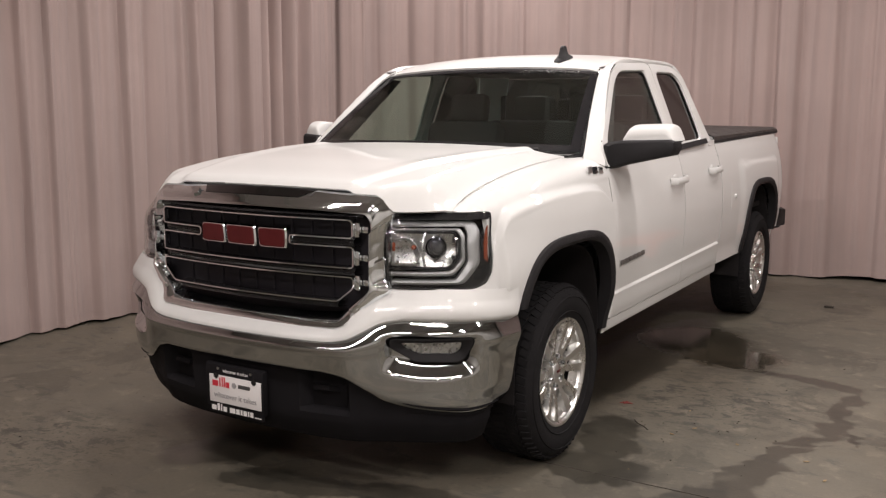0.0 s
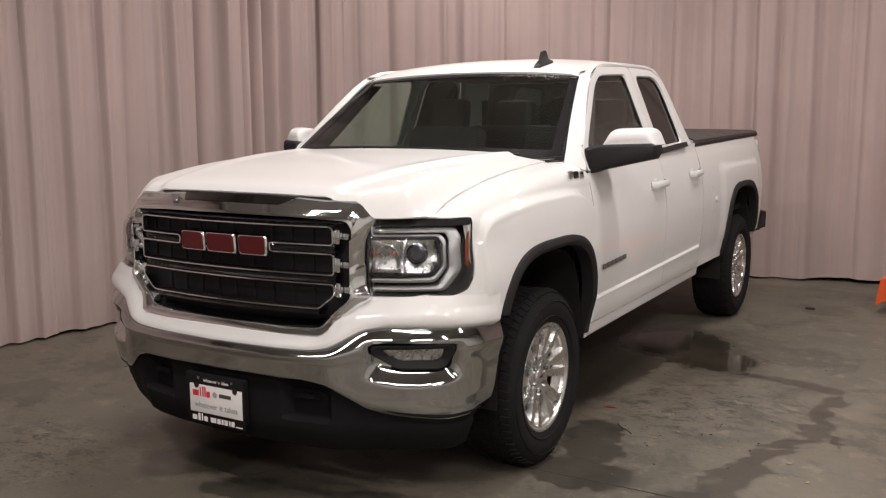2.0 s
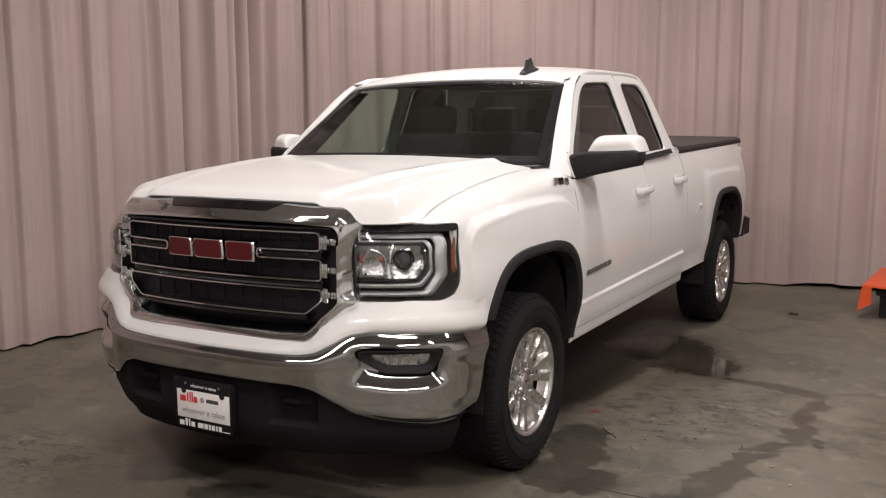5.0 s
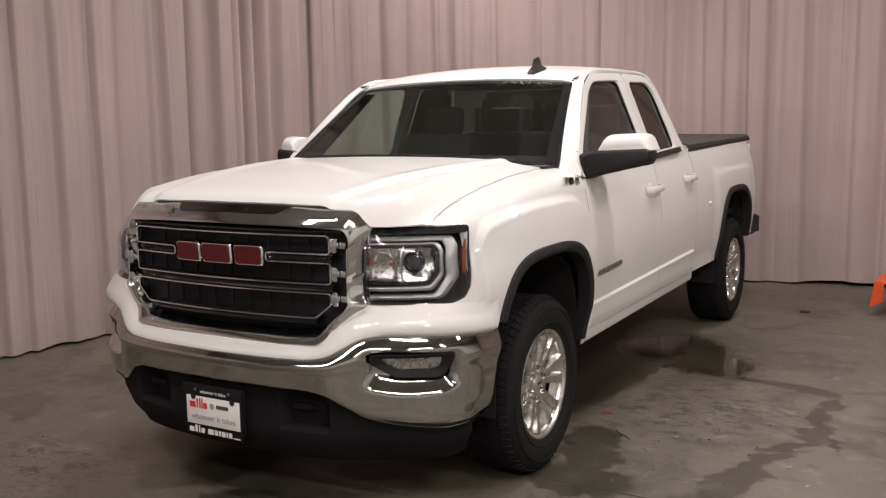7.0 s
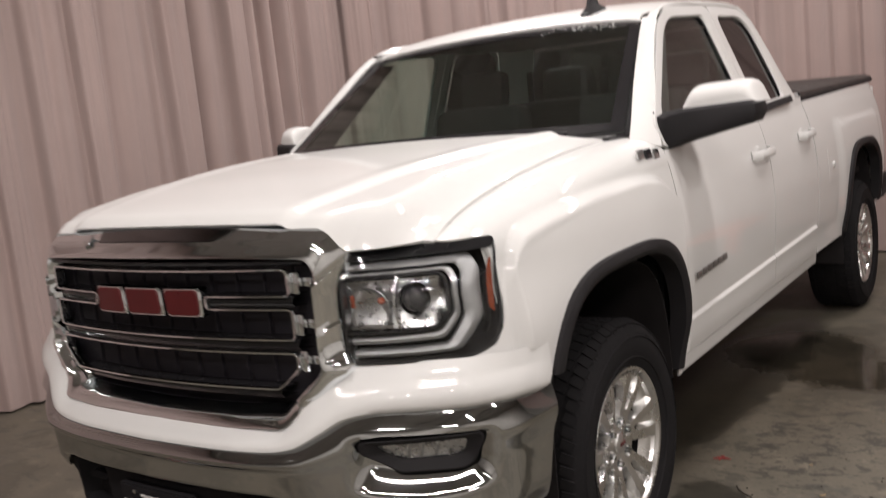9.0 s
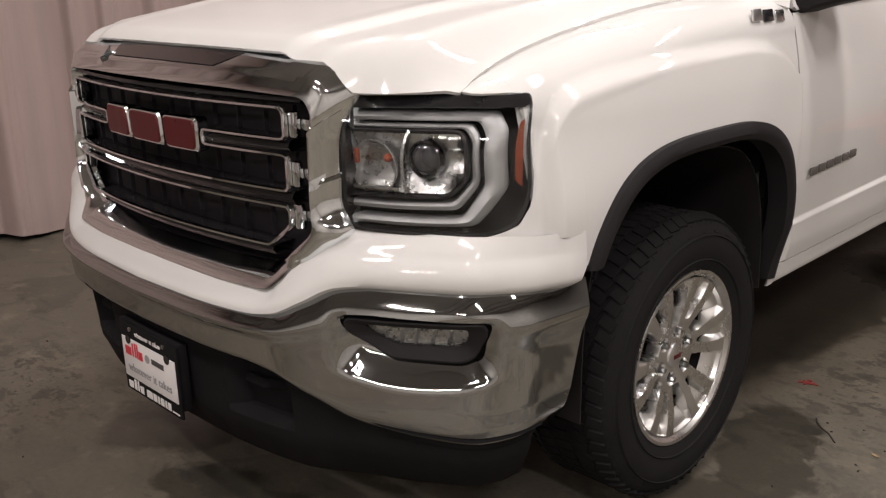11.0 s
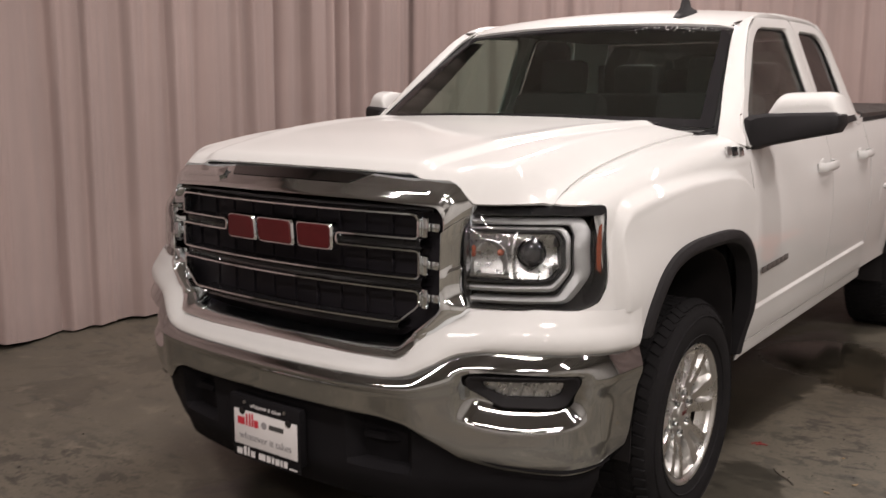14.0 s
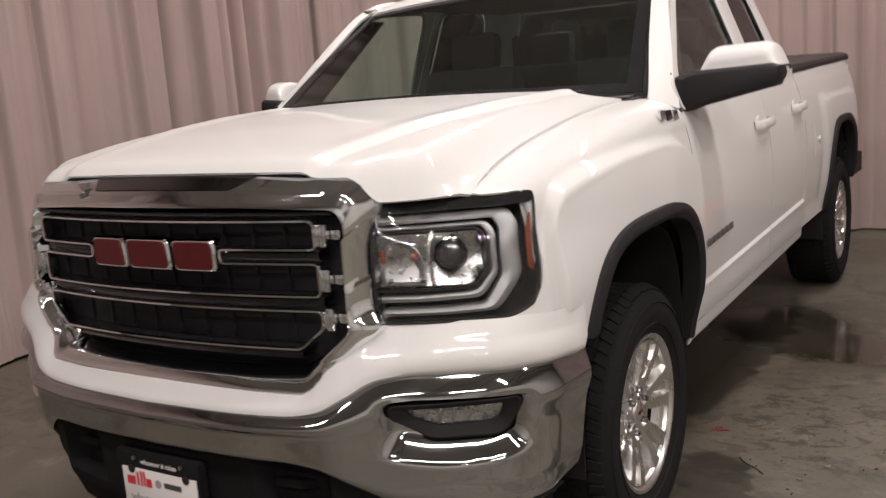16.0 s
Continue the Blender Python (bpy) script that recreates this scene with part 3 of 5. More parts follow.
def hood_z(x, y):
    t = (y + 0.83) / 1.16
    ax = abs(x)
    base = float(spl(y, [-0.84, -0.72, -0.60, -0.40, -0.20, 0.0, 0.34], [1.264, 1.290, 1.309, 1.338, 1.357, 1.371, 1.384]))
    edge = 0.43 + 0.21 * t
    z = base + 0.013 * (1 - (ax / 0.65) ** 2) + 0.006 * t
    z -= 0.007 * sstep((edge - ax) / 0.10) * min(1, 2 * t)
    z -= 0.015 * sstep((ax - edge) / 0.038)
    # shoulder to the fender seam
    zt = top_z(y)
    k = sstep((ax - 0.665) / 0.13)
    return z * (1 - k) + (zt + 0.001) * k


def hood_front(x):
    return float(spl(abs(x), [0, 0.3, 0.57, 0.62, 0.66, 0.70, 0.75, 0.79], [-0.837, -0.829, -0.808, -0.790, -0.770, -0.742, -0.690, -0.632]))


rows = []
for i in range(97):
    x = -0.7893 + 1.5786 * i / 96
    yf, yr = hood_front(x), 0.335 - 0.02 * (abs(x) / 0.7) ** 2 + (0.10 * sstep((abs(x) - 0.685) / 0.09) if abs(x) > 0.685 else 0)
    row = []
    for j in range(60):
        t = j / 59
        y = yf + (yr - yf) * t
        z = hood_z(x, y)
        k = sstep((abs(x) - 0.56) / 0.07)
        q = max(0.0, 1 - (y - yf) / (0.05 + 0.09 * k))
        z -= ((1 - k) * 0.020 + k * max(0.01, hood_z(x, yf) - 1.177)) * q**2.2
        row.append((x, y, z))
    rows.append(row)
part("hood", sheet(rows, 0.008, -1), WHITE, truck, "", 50)

# ---- windscreen, roof and pillars ----


def glass_x(z):
    return 0.906 - (z - 1.345) * 0.385


def screen(u, t, out=0.0):
    """A point of the windscreen: u across it, t from foot to head."""
    hw = 0.835 + (0.685 - 0.835) * t
    y0, z0 = 0.40 + 0.12 * u * u, 1.365 - 0.012 * u * u
    y1, z1 = 1.10 - 0.02 * (1 - u * u), 1.783 + 0.028 * (1 - u * u)
    return (u * hw, y0 + (y1 - y0) * t - 0.5 * out, z0 + (z1 - z0) * t + 0.012 * math.sin(math.pi * t) + 0.86 * out)


rows = [[screen(-1 + 2 * i / 30, j / 12) for j in range(13)] for i in range(31)]
ws = part("windscreen", sheet(rows, 0.005, -1), WINDSCREEN, truck, "green-tinted windscreen")
ws.visible_shadow = False
part("windscreen_seal", tube([rows[0][j] for j in range(12, -1, -1)] + [rows[i][0] for i in range(1, 31)] + [rows[30][j] for j in range(1, 13)] + [rows[i][12] for i in range(29, 0, -1)], 0.028, 0.006, True, (0, -0.6, 0.8)), GLOSSBLACK, truck, "black glazed windscreen border")
for u0, u1, t0, t1 in ((-0.985, -0.925, 0.02, 0.98), (0.925, 0.985, 0.02, 0.98), (-0.925, 0.925, 0.02, 0.085), (-0.925, 0.925, 0.935, 0.98)):
    part("screen_border", sheet([[screen(u0 + (u1 - u0) * i / 20, t0 + (t1 - t0) * j / 12, 0.0035) for j in range(13)] for i in range(21)], 0.002, -1), GLOSSBLACK, ws, "black fritted windscreen border")
# scuttle below the windscreen
rows2 = [[(u * 0.80, 0.31 + 0.08 * u * u, 1.33), (u * 0.83, 0.42 + 0.11 * u * u, 1.345), (u * 0.835, 0.47 + 0.10 * u * u, 1.36)] for u in [-1 + i / 10 for i in range(21)]]
part("scuttle", sheet(rows2, 0.01, -1), BLACK, truck)

rows = []
for i in range(41):
    u = -1 + 2 * i / 40
    row = []
    for j in range(31):
        t = j / 30
        y = 1.085 - 0.02 * (1 - u * u) + (2.37 - 1.085) * t
        zc = spl(y, [1.06, 1.15, 1.3, 1.6, 2.0, 2.25, 2.38], [1.803, 1.842, 1.873, 1.902, 1.908, 1.897, 1.868])
        hw = 0.70 + 0.012 * math.sin(math.pi * t)
        row.append((u * hw, y, zc - 0.040 * abs(u) ** 2.4 - 0.02 * max(0, abs(u) - 0.9) * 10 * 0.6))
    rows.append(row)
part("roof", sheet(rows, 0.012, -1), WHITE, truck, "", 50)

# cab side frame round the two door windows


def cab_x(y, z):
    x = glass_x(z)
    over = z - 1.80
    return x - (0.6 * over * over * 10 if over > 0 else 0)


def ring(name, outer, inner, material, proud=0.0, n=120, label=""):
    o, q = resample([(0, *p) for p in outer], n, True), resample([(0, *p) for p in inner], n, True)
    rws = []
    for a, b in zip(o + o[:1], q + q[:1]):
        m = [a.lerp(b, k) for k in (0, 0.5, 0.9, 1)]
        rws.append([(cab_x(p.y, p.z) + proud - (0.008 if k == 3 else 0), p.y, p.z) for k, p in enumerate(m)])
    return both(name, rws, material, truck, label, 0.012)


FG = rounded([(0.665, 1.318), (0.70, 1.42), (1.09, 1.735), (1.22, 1.792), (1.640, 1.808), (1.680, 1.364)], 0.06)
RG = rounded([(1.826, 1.372), (1.806, 1.806), (2.17, 1.812), (2.262, 1.745), (2.320, 1.388)], 0.06)
FO = rounded([(0.585, 1.290), (0.605, 1.385), (1.04, 1.752), (1.20, 1.824), (1.70, 1.845), (1.740, 1.845), (1.742, 1.346)], 0.03)
RO = rounded([(1.748, 1.346), (1.746, 1.845), (2.17, 1.848), (2.29, 1.79), (2.36, 1.62), (2.40, 1.374)], 0.03)
ring("door_window_frame", FO, FG, WHITE, 0.004)
ring("door_window_frame", RO, RG, WHITE, 0.004)


def pane(name, outline, material, inset, label):
    bm = bmesh.new()
    bm2 = bmesh.new()
    for b, s in ((bm, 1), (bm2, -1)):
        c = [Vector((0, *p[:])) if len(p) == 2 else Vector(p) for p in outline]
        vs = [b.verts.new((s * (glass_x(p.z) - inset), p.y, p.z)) for p in c]
        b.faces.new(vs)
        thicken(b, 0.004)
        g = part(name, b, material, truck, label)
        g.visible_shadow = False


pane("door_glass", FG, SIDEGLASS, 0.010, "lightly tinted door glass")
pane("door_glass", RG, PRIVACY, 0.010, "dark privacy door glass")
both("mirror_sail", [[(glass_x(z) + 0.006, y, z) for y, z in ((0.640, zz), (0.650 + 0.10 * (1.46 - zz) / 0.16 + 0.07, zz))] for zz, _ in ((1.318, 0), (1.34, 0), (1.38, 0), (1.42, 0))], BLACK, truck, "black mirror sail panel", 0.006)
# black belt strip under the glass
rws = [[(body_x(y, 1.29) + 0.002 - 0.012 * k, y, 1.286 + 0.083 * (y - 0.6) / 1.7 + 0.026 * k) for k in (0, 0.5, 1, 1.15)] for y in ys_between(0.64, 2.33, 0.06)]
both("belt_strip", rws, BLACK, truck, "black window belt strip", 0.01)
# window seals, and black boxes added to give the panel gaps their shade
for s in (1, -1):
    for outline in (FG, RG):
        path = resample([(s * (glass_x(p[1]) + 0.001), p[0], p[1]) for p in outline], 90, True)
        part("window_seal", tube(path, 0.020, 0.003, True, (s, 0, 0.3)), BLACK, truck, "black window seal")
    for y in (0.5885, 1.745, 2.564):
        part("gap_backing", boxed((s * 0.922, y, 0.90 + (0.02 if y > 2 else 0)), (0.03, 0.034, 0.72), 0), VOID, truck)
# windscreen pillar and roof rail
INNER = [(0.852, 0.485, 1.330), (0.765, 0.80, 1.572), (0.703, 1.05, 1.762), (0.688, 1.13, 1.797), (0.694, 1.30, 1.826), (0.697, 1.60, 1.856), (0.697, 2.00, 1.863), (0.690, 2.25, 1.850), (0.680, 2.36, 1.812)]
OUTER = [(0.572, 1.296), (0.80, 1.552), (1.02, 1.740), (1.10, 1.787), (1.22, 1.828), (1.60, 1.849), (2.00, 1.852), (2.21, 1.849), (2.31, 1.792)]
rws = []
for i in range(65):
    q = 8 * i / 64
    a = Vector([float(spl(q, range(9), [p[k] for p in INNER])) for k in range(3)])
    y, z = (float(spl(q, range(9), [p[k] for p in OUTER])) for k in range(2))
    b = Vector((cab_x(y, z) + 0.004, y, z))
    lift = Vector((0.45, -0.3 * max(0, 1 - q / 3), 0.6)).normalized() * (0.012 * min(1, q * 2))
    rws.append([tuple(a.lerp(b, k) + lift * math.sin(math.pi * k)) for k in (0, 0.2, 0.4, 0.6, 0.8, 1)])
both("cab_pillar", rws, WHITE, truck, "", 0.012, 50)
both("roof_moulding", [[(0.688, y, float(spl(y, [1.06, 1.3, 1.6, 2.0, 2.25, 2.40], [1.792, 1.834, 1.866, 1.873, 1.860, 1.823])) + 0.001), (0.714, y, float(spl(y, [1.06, 1.3, 1.6, 2.0, 2.25, 2.40], [1.788, 1.832, 1.864, 1.871, 1.858, 1.821])) + 0.008)] for y in ys_between(1.075, 1.36, 0.04)], TRIM_GREY, truck, "grey roof moulding", 0.006)
both("roof_ditch", [[(0.680, y, z - 0.014), (0.700, y, z - 0.006), (0.716, y, z - 0.010)] for y, z in [(y, float(spl(y, [1.06, 1.3, 1.6, 2.0, 2.25, 2.40], [1.788, 1.832, 1.864, 1.871, 1.858, 1.821]))) for y in ys_between(1.36, 2.30, 0.08)]], WHITE, truck, "", 0.006)
both("hood_gutter", [[(0.775, y, top_z(y) - 0.005), (0.790, y, top_z(y) - 0.0018), (0.805, y, top_z(y) - 0.006)] for y in ys_between(-0.54, 0.42, 0.04)], WHITE, truck, "", 0.003)
# rear corner of the cab
rws = []
for i in range(20):
    t = i / 19
    z = 1.345 + t * 0.50
    ye = float(spl(z, [1.345, 1.40, 1.635, 1.80, 1.845], [2.555, 2.52, 2.43, 2.36, 2.30]))
    yi = float(spl(z, [1.345, 1.374, 1.62, 1.79, 1.848], [2.42, 2.403, 2.363, 2.293, 2.20]))
    xo = cab_x(ye, z)
    rws.append([(xo + 0.003, yi, z), (xo + 0.003, (yi + ye) / 2, z), (xo - 0.004, ye - 0.012, z), (xo - 0.03, ye + 0.006, z), (xo - 0.18, ye + 0.02, z)])
both("cab_corner", rws, WHITE, truck, "", 0.010)
bm = bmesh.new()
for x0, x1, z0, z1 in ((-0.80, 0.80, 0.60, 1.38), (-0.64, -0.60, 1.38, 1.84), (0.60, 0.64, 1.38, 1.84), (-0.64, 0.64, 1.80, 1.84)):
    box(bm, ((x0 + x1) / 2, 2.50 - 0.22 * max(0, (z0 + z1) / 2 - 1.36), (z0 + z1) / 2), (x1 - x0, 0.03, z1 - z0))
part("cab_back", bm, CABIN_PLASTIC, truck, "dark rear cabin wall")
rg = part("rear_glass", boxed((0, 2.44, 1.59), (1.2, 0.006, 0.42), 0), PRIVACY, truck, "dark rear cab glass")
rg.visible_shadow = False

# cabin
def seat(x, y, w):
    s = thing("car_seat", (x, y, 0.72), "black cloth truck seat with headrest inside the cab", "seat", "seats in the cab")
    part("seat_cushion", boxed((x, y, 0.90), (w, 0.52, 0.16), 0.05), CABIN, s)
    part("backrest", boxed((x, y + 0.28, 1.21), (w, 0.16, 0.60), 0.06, Matrix.Rotation(radians(-14), 4, "X")), CABIN, s)
    for k in ([0] if w < 0.8 else [-0.36, 0.36]):
        part("headrest", boxed((x + k, y + 0.38, 1.585), (0.27, 0.10, 0.19), 0.04, Matrix.Rotation(radians(-8), 4, "X")), CABIN, s)
        for q in (-0.06, 0.06):
            part("headrest_post", cyl(bmesh.new(), (x + k + q, y + 0.365, 1.49), 0.007, 0.10, "z", 10), CABIN, s)
    part("seat_base", boxed((x, y, 0.76), (w * 0.8, 0.42, 0.12), 0.01), CABIN_PLASTIC, s)


part("cabin_floor", boxed((0, 1.5, 0.67), (1.78, 1.9, 0.06), 0), CABIN_PLASTIC, truck)
seat(0.42, 1.22, 0.54)
seat(-0.42, 1.22, 0.54)
seat(0, 2.00, 1.40)
rws = [[(-0.80 + 1.6 * i / 30, y, z) for y, z in ((0.44, 1.335), (0.60, 1.345), (0.74, 1.335), (0.80, 1.29), (0.80, 1.05), (0.70, 0.9))] for i in range(31)]
part("dashboard", sheet(rws, 0.02, -1), CABIN_PLASTIC, truck)
part("inner_firewall", boxed((0, 0.56, 0.95), (1.62, 0.03, 0.66), 0), VOID, truck)
wheel = part("steering_wheel", lathe([(0.17 + 0.015 * math.cos(a), 0.015 * math.sin(a)) for a in [i * math.pi / 4 for i in range(9)]], (0, 0, 0), 40), CABIN_PLASTIC, truck, "black steering wheel")
wheel.matrix_basis = Matrix.Translation((0.42, 0.93, 1.20)) @ Matrix.Rotation(radians(22), 4, "X") @ Matrix.Rotation(radians(90), 4, "Z")
part("column", cyl(bmesh.new(), (0.42, 0.85, 1.17), 0.035, 0.2, "y", 14), CABIN_PLASTIC, truck)
both("pillar_trim", [[(glass_x(z) - 0.035, y + 0.01, z), (glass_x(z) - 0.045, y + 0.06, z), (glass_x(z) - 0.035, y + 0.22 - 0.09 * k, z)] for k, y, z in [(i / 8, 0.60 + 0.50 * i / 8, 1.355 + 0.40 * i / 8) for i in range(9)]], CABIN_PLASTIC, truck, "dark inner pillar trim", 0.01)
part("headliner", boxed((0, 1.75, 1.815), (1.30, 1.12, 0.02), 0), CABIN, truck)
for s in (1, -1):
    part("door_card", boxed((s * 0.895, 1.45, 1.02), (0.03, 1.75, 0.56), 0.008), CABIN_PLASTIC, truck)
for x0 in (-0.62, 0.12):
    w = part("wiper", tube([(x0, 0.385, 1.352), (x0 + 0.2, 0.42, 1.366), (x0 + 0.52, 0.44, 1.376)], 0.014, 0.012, False, (0, -0.6, 0.8)), BLACK, truck, "black wiper arm")

# roof fin: a low pad with a swept blade at its rear
rws = []
for i in range(15):
    t = i / 14
    y = 1.12 + 0.19 * t
    zb = 1.829 + 0.042 * t
    w = 0.042 * math.sin(math.pi * (0.06 + 0.86 * t)) ** 0.5
    h = 0.030 * math.sin(math.pi * (0.05 + 0.9 * t)) ** 0.6
    blade = 0.054 * sstep((t - 0.22) / 0.16) * (1 - sstep((t - 0.60) / 0.12))
    rws.append([(0.41 + q * w, y, zb + k) for q, k in ((-1, 0), (-0.75, h * 0.8), (-0.34, h + blade * 0.25), (-0.20, h + blade), (0.20, h + blade), (0.34, h + blade * 0.25), (0.75, h * 0.8), (1, 0))])
part("antenna_fin", sheet(rws), BLACK, truck, "black roof antenna fin")

# melted ice beads along the top of the windscreen
bm = bmesh.new()
rb_ = random.Random(31)
for k in range(260):
    u = 0.30 + 0.68 * rb_.random() ** 0.7
    t = 1 - abs(rb_.gauss(0, 0.035)) - 0.004
    px, py, pz = u * (0.835 - 0.15 * t), 0.40 + 0.12 * u * u + (1.10 - 0.02 * (1 - u * u) - 0.40 - 0.12 * u * u) * t, 1.365 - 0.012 * u * u + (1.783 + 0.028 * (1 - u * u) - 1.365 + 0.012 * u * u) * t + 0.012 * math.sin(math.pi * t)
    r = rb_.uniform(0.0015, 0.0042)
    bmesh.ops.create_icosphere(bm, subdivisions=1, radius=r, matrix=Matrix.Translation((px, py - 0.003, pz + 0.003)))
beads = part("water_beads", bm, SCREW, truck, "water beads on the windscreen edge")
beads["kind"] = "stuff"
# tonneau cover over the bed
rws = [[(-0.90, y, 1.352 + 0.042 * (y - 2.57) / 2 + 0.004), (-0.90, y, 1.402 + 0.03 * (y - 2.57) / 2), (-0.86, y, 1.418 + 0.03 * (y - 2.57) / 2), (0, y, 1.43 + 0.03 * (y - 2.57) / 2), (0.86, y, 1.418 + 0.03 * (y - 2.57) / 2), (0.90, y, 1.402 + 0.03 * (y - 2.57) / 2), (0.90, y, 1.352 + 0.042 * (y - 2.57) / 2 + 0.004)] for y in ys_between(2.60, 4.50, 0.1)]
part("tonneau_cover", sheet(rws, 0.01, -1), VINYL, truck, "black vinyl tonneau cover")
both("cover_rail", [[(0.905, y, 1.356 + 0.042 * (y - 2.57) / 2), (0.905, y, 1.376 + 0.042 * (y - 2.57) / 2), (0.89, y, 1.38 + 0.042 * (y - 2.57) / 2)] for y in ys_between(2.6, 4.5, 0.2)], BLACK, truck, "", 0.008)

# rear bumper
part("rear_bumper", sheet([[(x, y0, 0.60), (x, y1, 0.61), (x, y1, 0.73), (x, y0, 0.76)] for x, y0, y1 in [(-0.945, 4.34, 4.46), (-0.965, 4.45, 4.66), (-0.93, 4.55, 4.76), (-0.6, 4.64, 4.80), (0.6, 4.64, 4.80), (0.93, 4.55, 4.76), (0.965, 4.45, 4.66), (0.945, 4.34, 4.46)]], 0.01, 1), BLACK, truck, "black rear step bumper")

# door handles, fuel door, badges
for s, doors in ((1, 0), (-1, 1)):
    for (y0, y1, z), d in (((1.50, 1.74, 1.168), front_doors[doors]), ((2.285, 2.50, 1.190), rear_doors[doors])):
        xs = body_x(y0, z)
        ym = (y0 + y1) / 2
        h = part("door_handle", tube([(s * (body_x(y0, z) - 0.002), y0, z), (s * (xs + 0.030), y0 + 0.03, z + 0.002), (s * (xs + 0.034), ym, z + 0.004), (s * (xs + 0.030), y1 - 0.03, z + 0.006), (s * (xs - 0.002), y1, z + 0.007)], 0.040, 0.014, False, (s, 0, 0.1)), WHITE, d, "body-white door handle")
        cup = bmesh.new()
        bmesh.ops.create_uvsphere(cup, u_segments=20, v_segments=10, radius=1, matrix=Matrix.Translation((s * (xs - 0.006), ym - 0.02, z + 0.002)) @ Matrix.Diagonal((0.008, 0.055, 0.036, 1)))
        part("handle_cup", cup, WHITE, d, "shaded cup behind the handle")
for i in range(3):
    part("emblem_bar", boxed((0.9425, 0.365 + 0.066 * i, 1.293 - 0.004 * i), (0.008, 0.05, 0.034), 0.003, Matrix.Rotation(radians(-14), 4, "Y")), BRIGHT if i != 1 else GLOSSBLACK, fenders[0], "chrome and black fender emblem bar")
for i in range(6):
    part("emblem_bar", boxed((0.990, 0.715 + 0.058 * i, 0.812 + 0.0024 * i), (0.006, 0.046, 0.026), 0.003), TRIM_GREY, front_doors[0], "dark door emblem bar")
part("fuel_button", cyl(bmesh.new(), (0.990, 2.90, 0.985), 0.016, 0.014, "x", 18), WHITE, truck)
both("fuel_flap", [[(body_x(y, z) + 0.0015, y, z) for z in (0.90, 0.96, 1.02, 1.08)] for y in (2.80, 2.86, 2.92, 2.98)], WHITE, truck, "", 0.003)

# door mirrors
for s in (1, -1):
    rch = 1.0 if s > 0 else 0.52
    bm = sheet([[(s * (0.9 + (1.06 + (x - 1.06) * kk - 0.9) * rch), y, 1.366 + (z - 1.366) * kk) for x, y, z in ((0.900, yy - 0.040, 1.296), (0.896, yy - 0.044, 1.36), (0.900, yy - 0.040, 1.405), (0.915, yy - 0.02, 1.416), (0.965, yy, 1.424), (1.215, yy + 0.03, 1.432), (1.236, yy + 0.03, 1.42), (1.240, yy + 0.03, 1.39), (1.222, yy + 0.03, 1.355), (1.10, yy + 0.02, 1.328), (0.97, yy, 1.298), (0.932, yy - 0.03, 1.283))] for yy, kk in ((0.652, 0.78), (0.656, 0.88), (0.665, 0.96), (0.685, 1.0), (0.78, 1.0), (0.80, 0.96))], 0.0, s, True)
    bmesh.ops.holes_fill(bm, edges=bm.edges[:], sides=20)
    m = part("door_mirror", bm, BLACK, truck, "black door mirror arm and lower shell")
    rws = []
    for i in range(9):
        t = i / 8
        yy = 0.684 + 0.156 * t**1.7
        k = math.sin(math.pi * (0.03 + 0.60 * t)) ** 0.5
        x0, x1 = 0.965 + 0.03 * (1 - k), 1.237 - 0.03 * (1 - k)
        z1 = 1.43 + 0.078 * k
        pts = rounded([(x0, yy, 1.424), (x0 + 0.035, yy + 0.0, z1 - 0.006), (x1 - 0.035, yy + 0.03, z1), (x1, yy + 0.03, 1.424)], 0.035, 4, False)
        rws.append([(s * (0.9 + (p.x - 0.9) * rch), p.y, p.z) for p in pts])
    bm = sheet(rws, 0.0, s)
    for row in (rws[0], rws[-1]):
        try:
            bm.faces.new([bm.verts.new(p) for p in row])
        except ValueError:
            pass
    bmesh.ops.remove_doubles(bm, verts=bm.verts, dist=1e-4)
    part("mirror_cap", bm, WHITE, m, "white painted mirror cap")
    part("mirror_glass", boxed((s * (0.9 + 0.2 * rch), 0.840, 1.420), (0.21 * rch, 0.004, 0.10), 0.0), MIRROR, m, "silvered mirror glass")
    part("mirror_shell", boxed((s * (0.9 + 0.2 * rch), 0.816, 1.420), (0.235 * rch, 0.040, 0.115), 0.012), BLACK, m)

# ---- nose: one curve on the plan, from the middle to the wheel ----
PLAN_L = [0.0, 0.25, 0.504, 0.693, 0.859, 1.012, 1.133, 1.294]
PLAN_X = [0.0, 0.25, 0.50, 0.666, 0.815, 0.940, 0.985, 0.991]
PLAN_Y = [-1.030, -1.020, -0.978, -0.890, -0.809, -0.710, -0.590, -0.420]


def plan(l, back=0.0):
    """A point of the nose curve l metres round from the middle, moved inwards by back."""
    s, l = (1 if l >= 0 else -1), abs(l)
    x, y = float(spl(l, PLAN_L, PLAN_X)), float(spl(l, PLAN_L, PLAN_Y))
    x2, y2 = float(spl(min(l + 0.01, 1.294), PLAN_L, PLAN_X)), float(spl(min(l + 0.01, 1.294), PLAN_L, PLAN_Y))
    x1, y1 = float(spl(max(l - 0.01, 0), PLAN_L, PLAN_X)), float(spl(max(l - 0.01, 0), PLAN_L, PLAN_Y))
    d = Vector((x2 - x1, y2 - y1, 0)).normalized()
    return Vector((s * (x - d.y * back), y + d.x * back, 0))


def chrome_top(l):
    return float(spl(abs(l), [0, 0.42, 0.52, 0.60, 0.69, 0.78, 1.0, 1.294], [0.682, 0.684, 0.692, 0.722, 0.763, 0.775, 0.772, 0.753]))


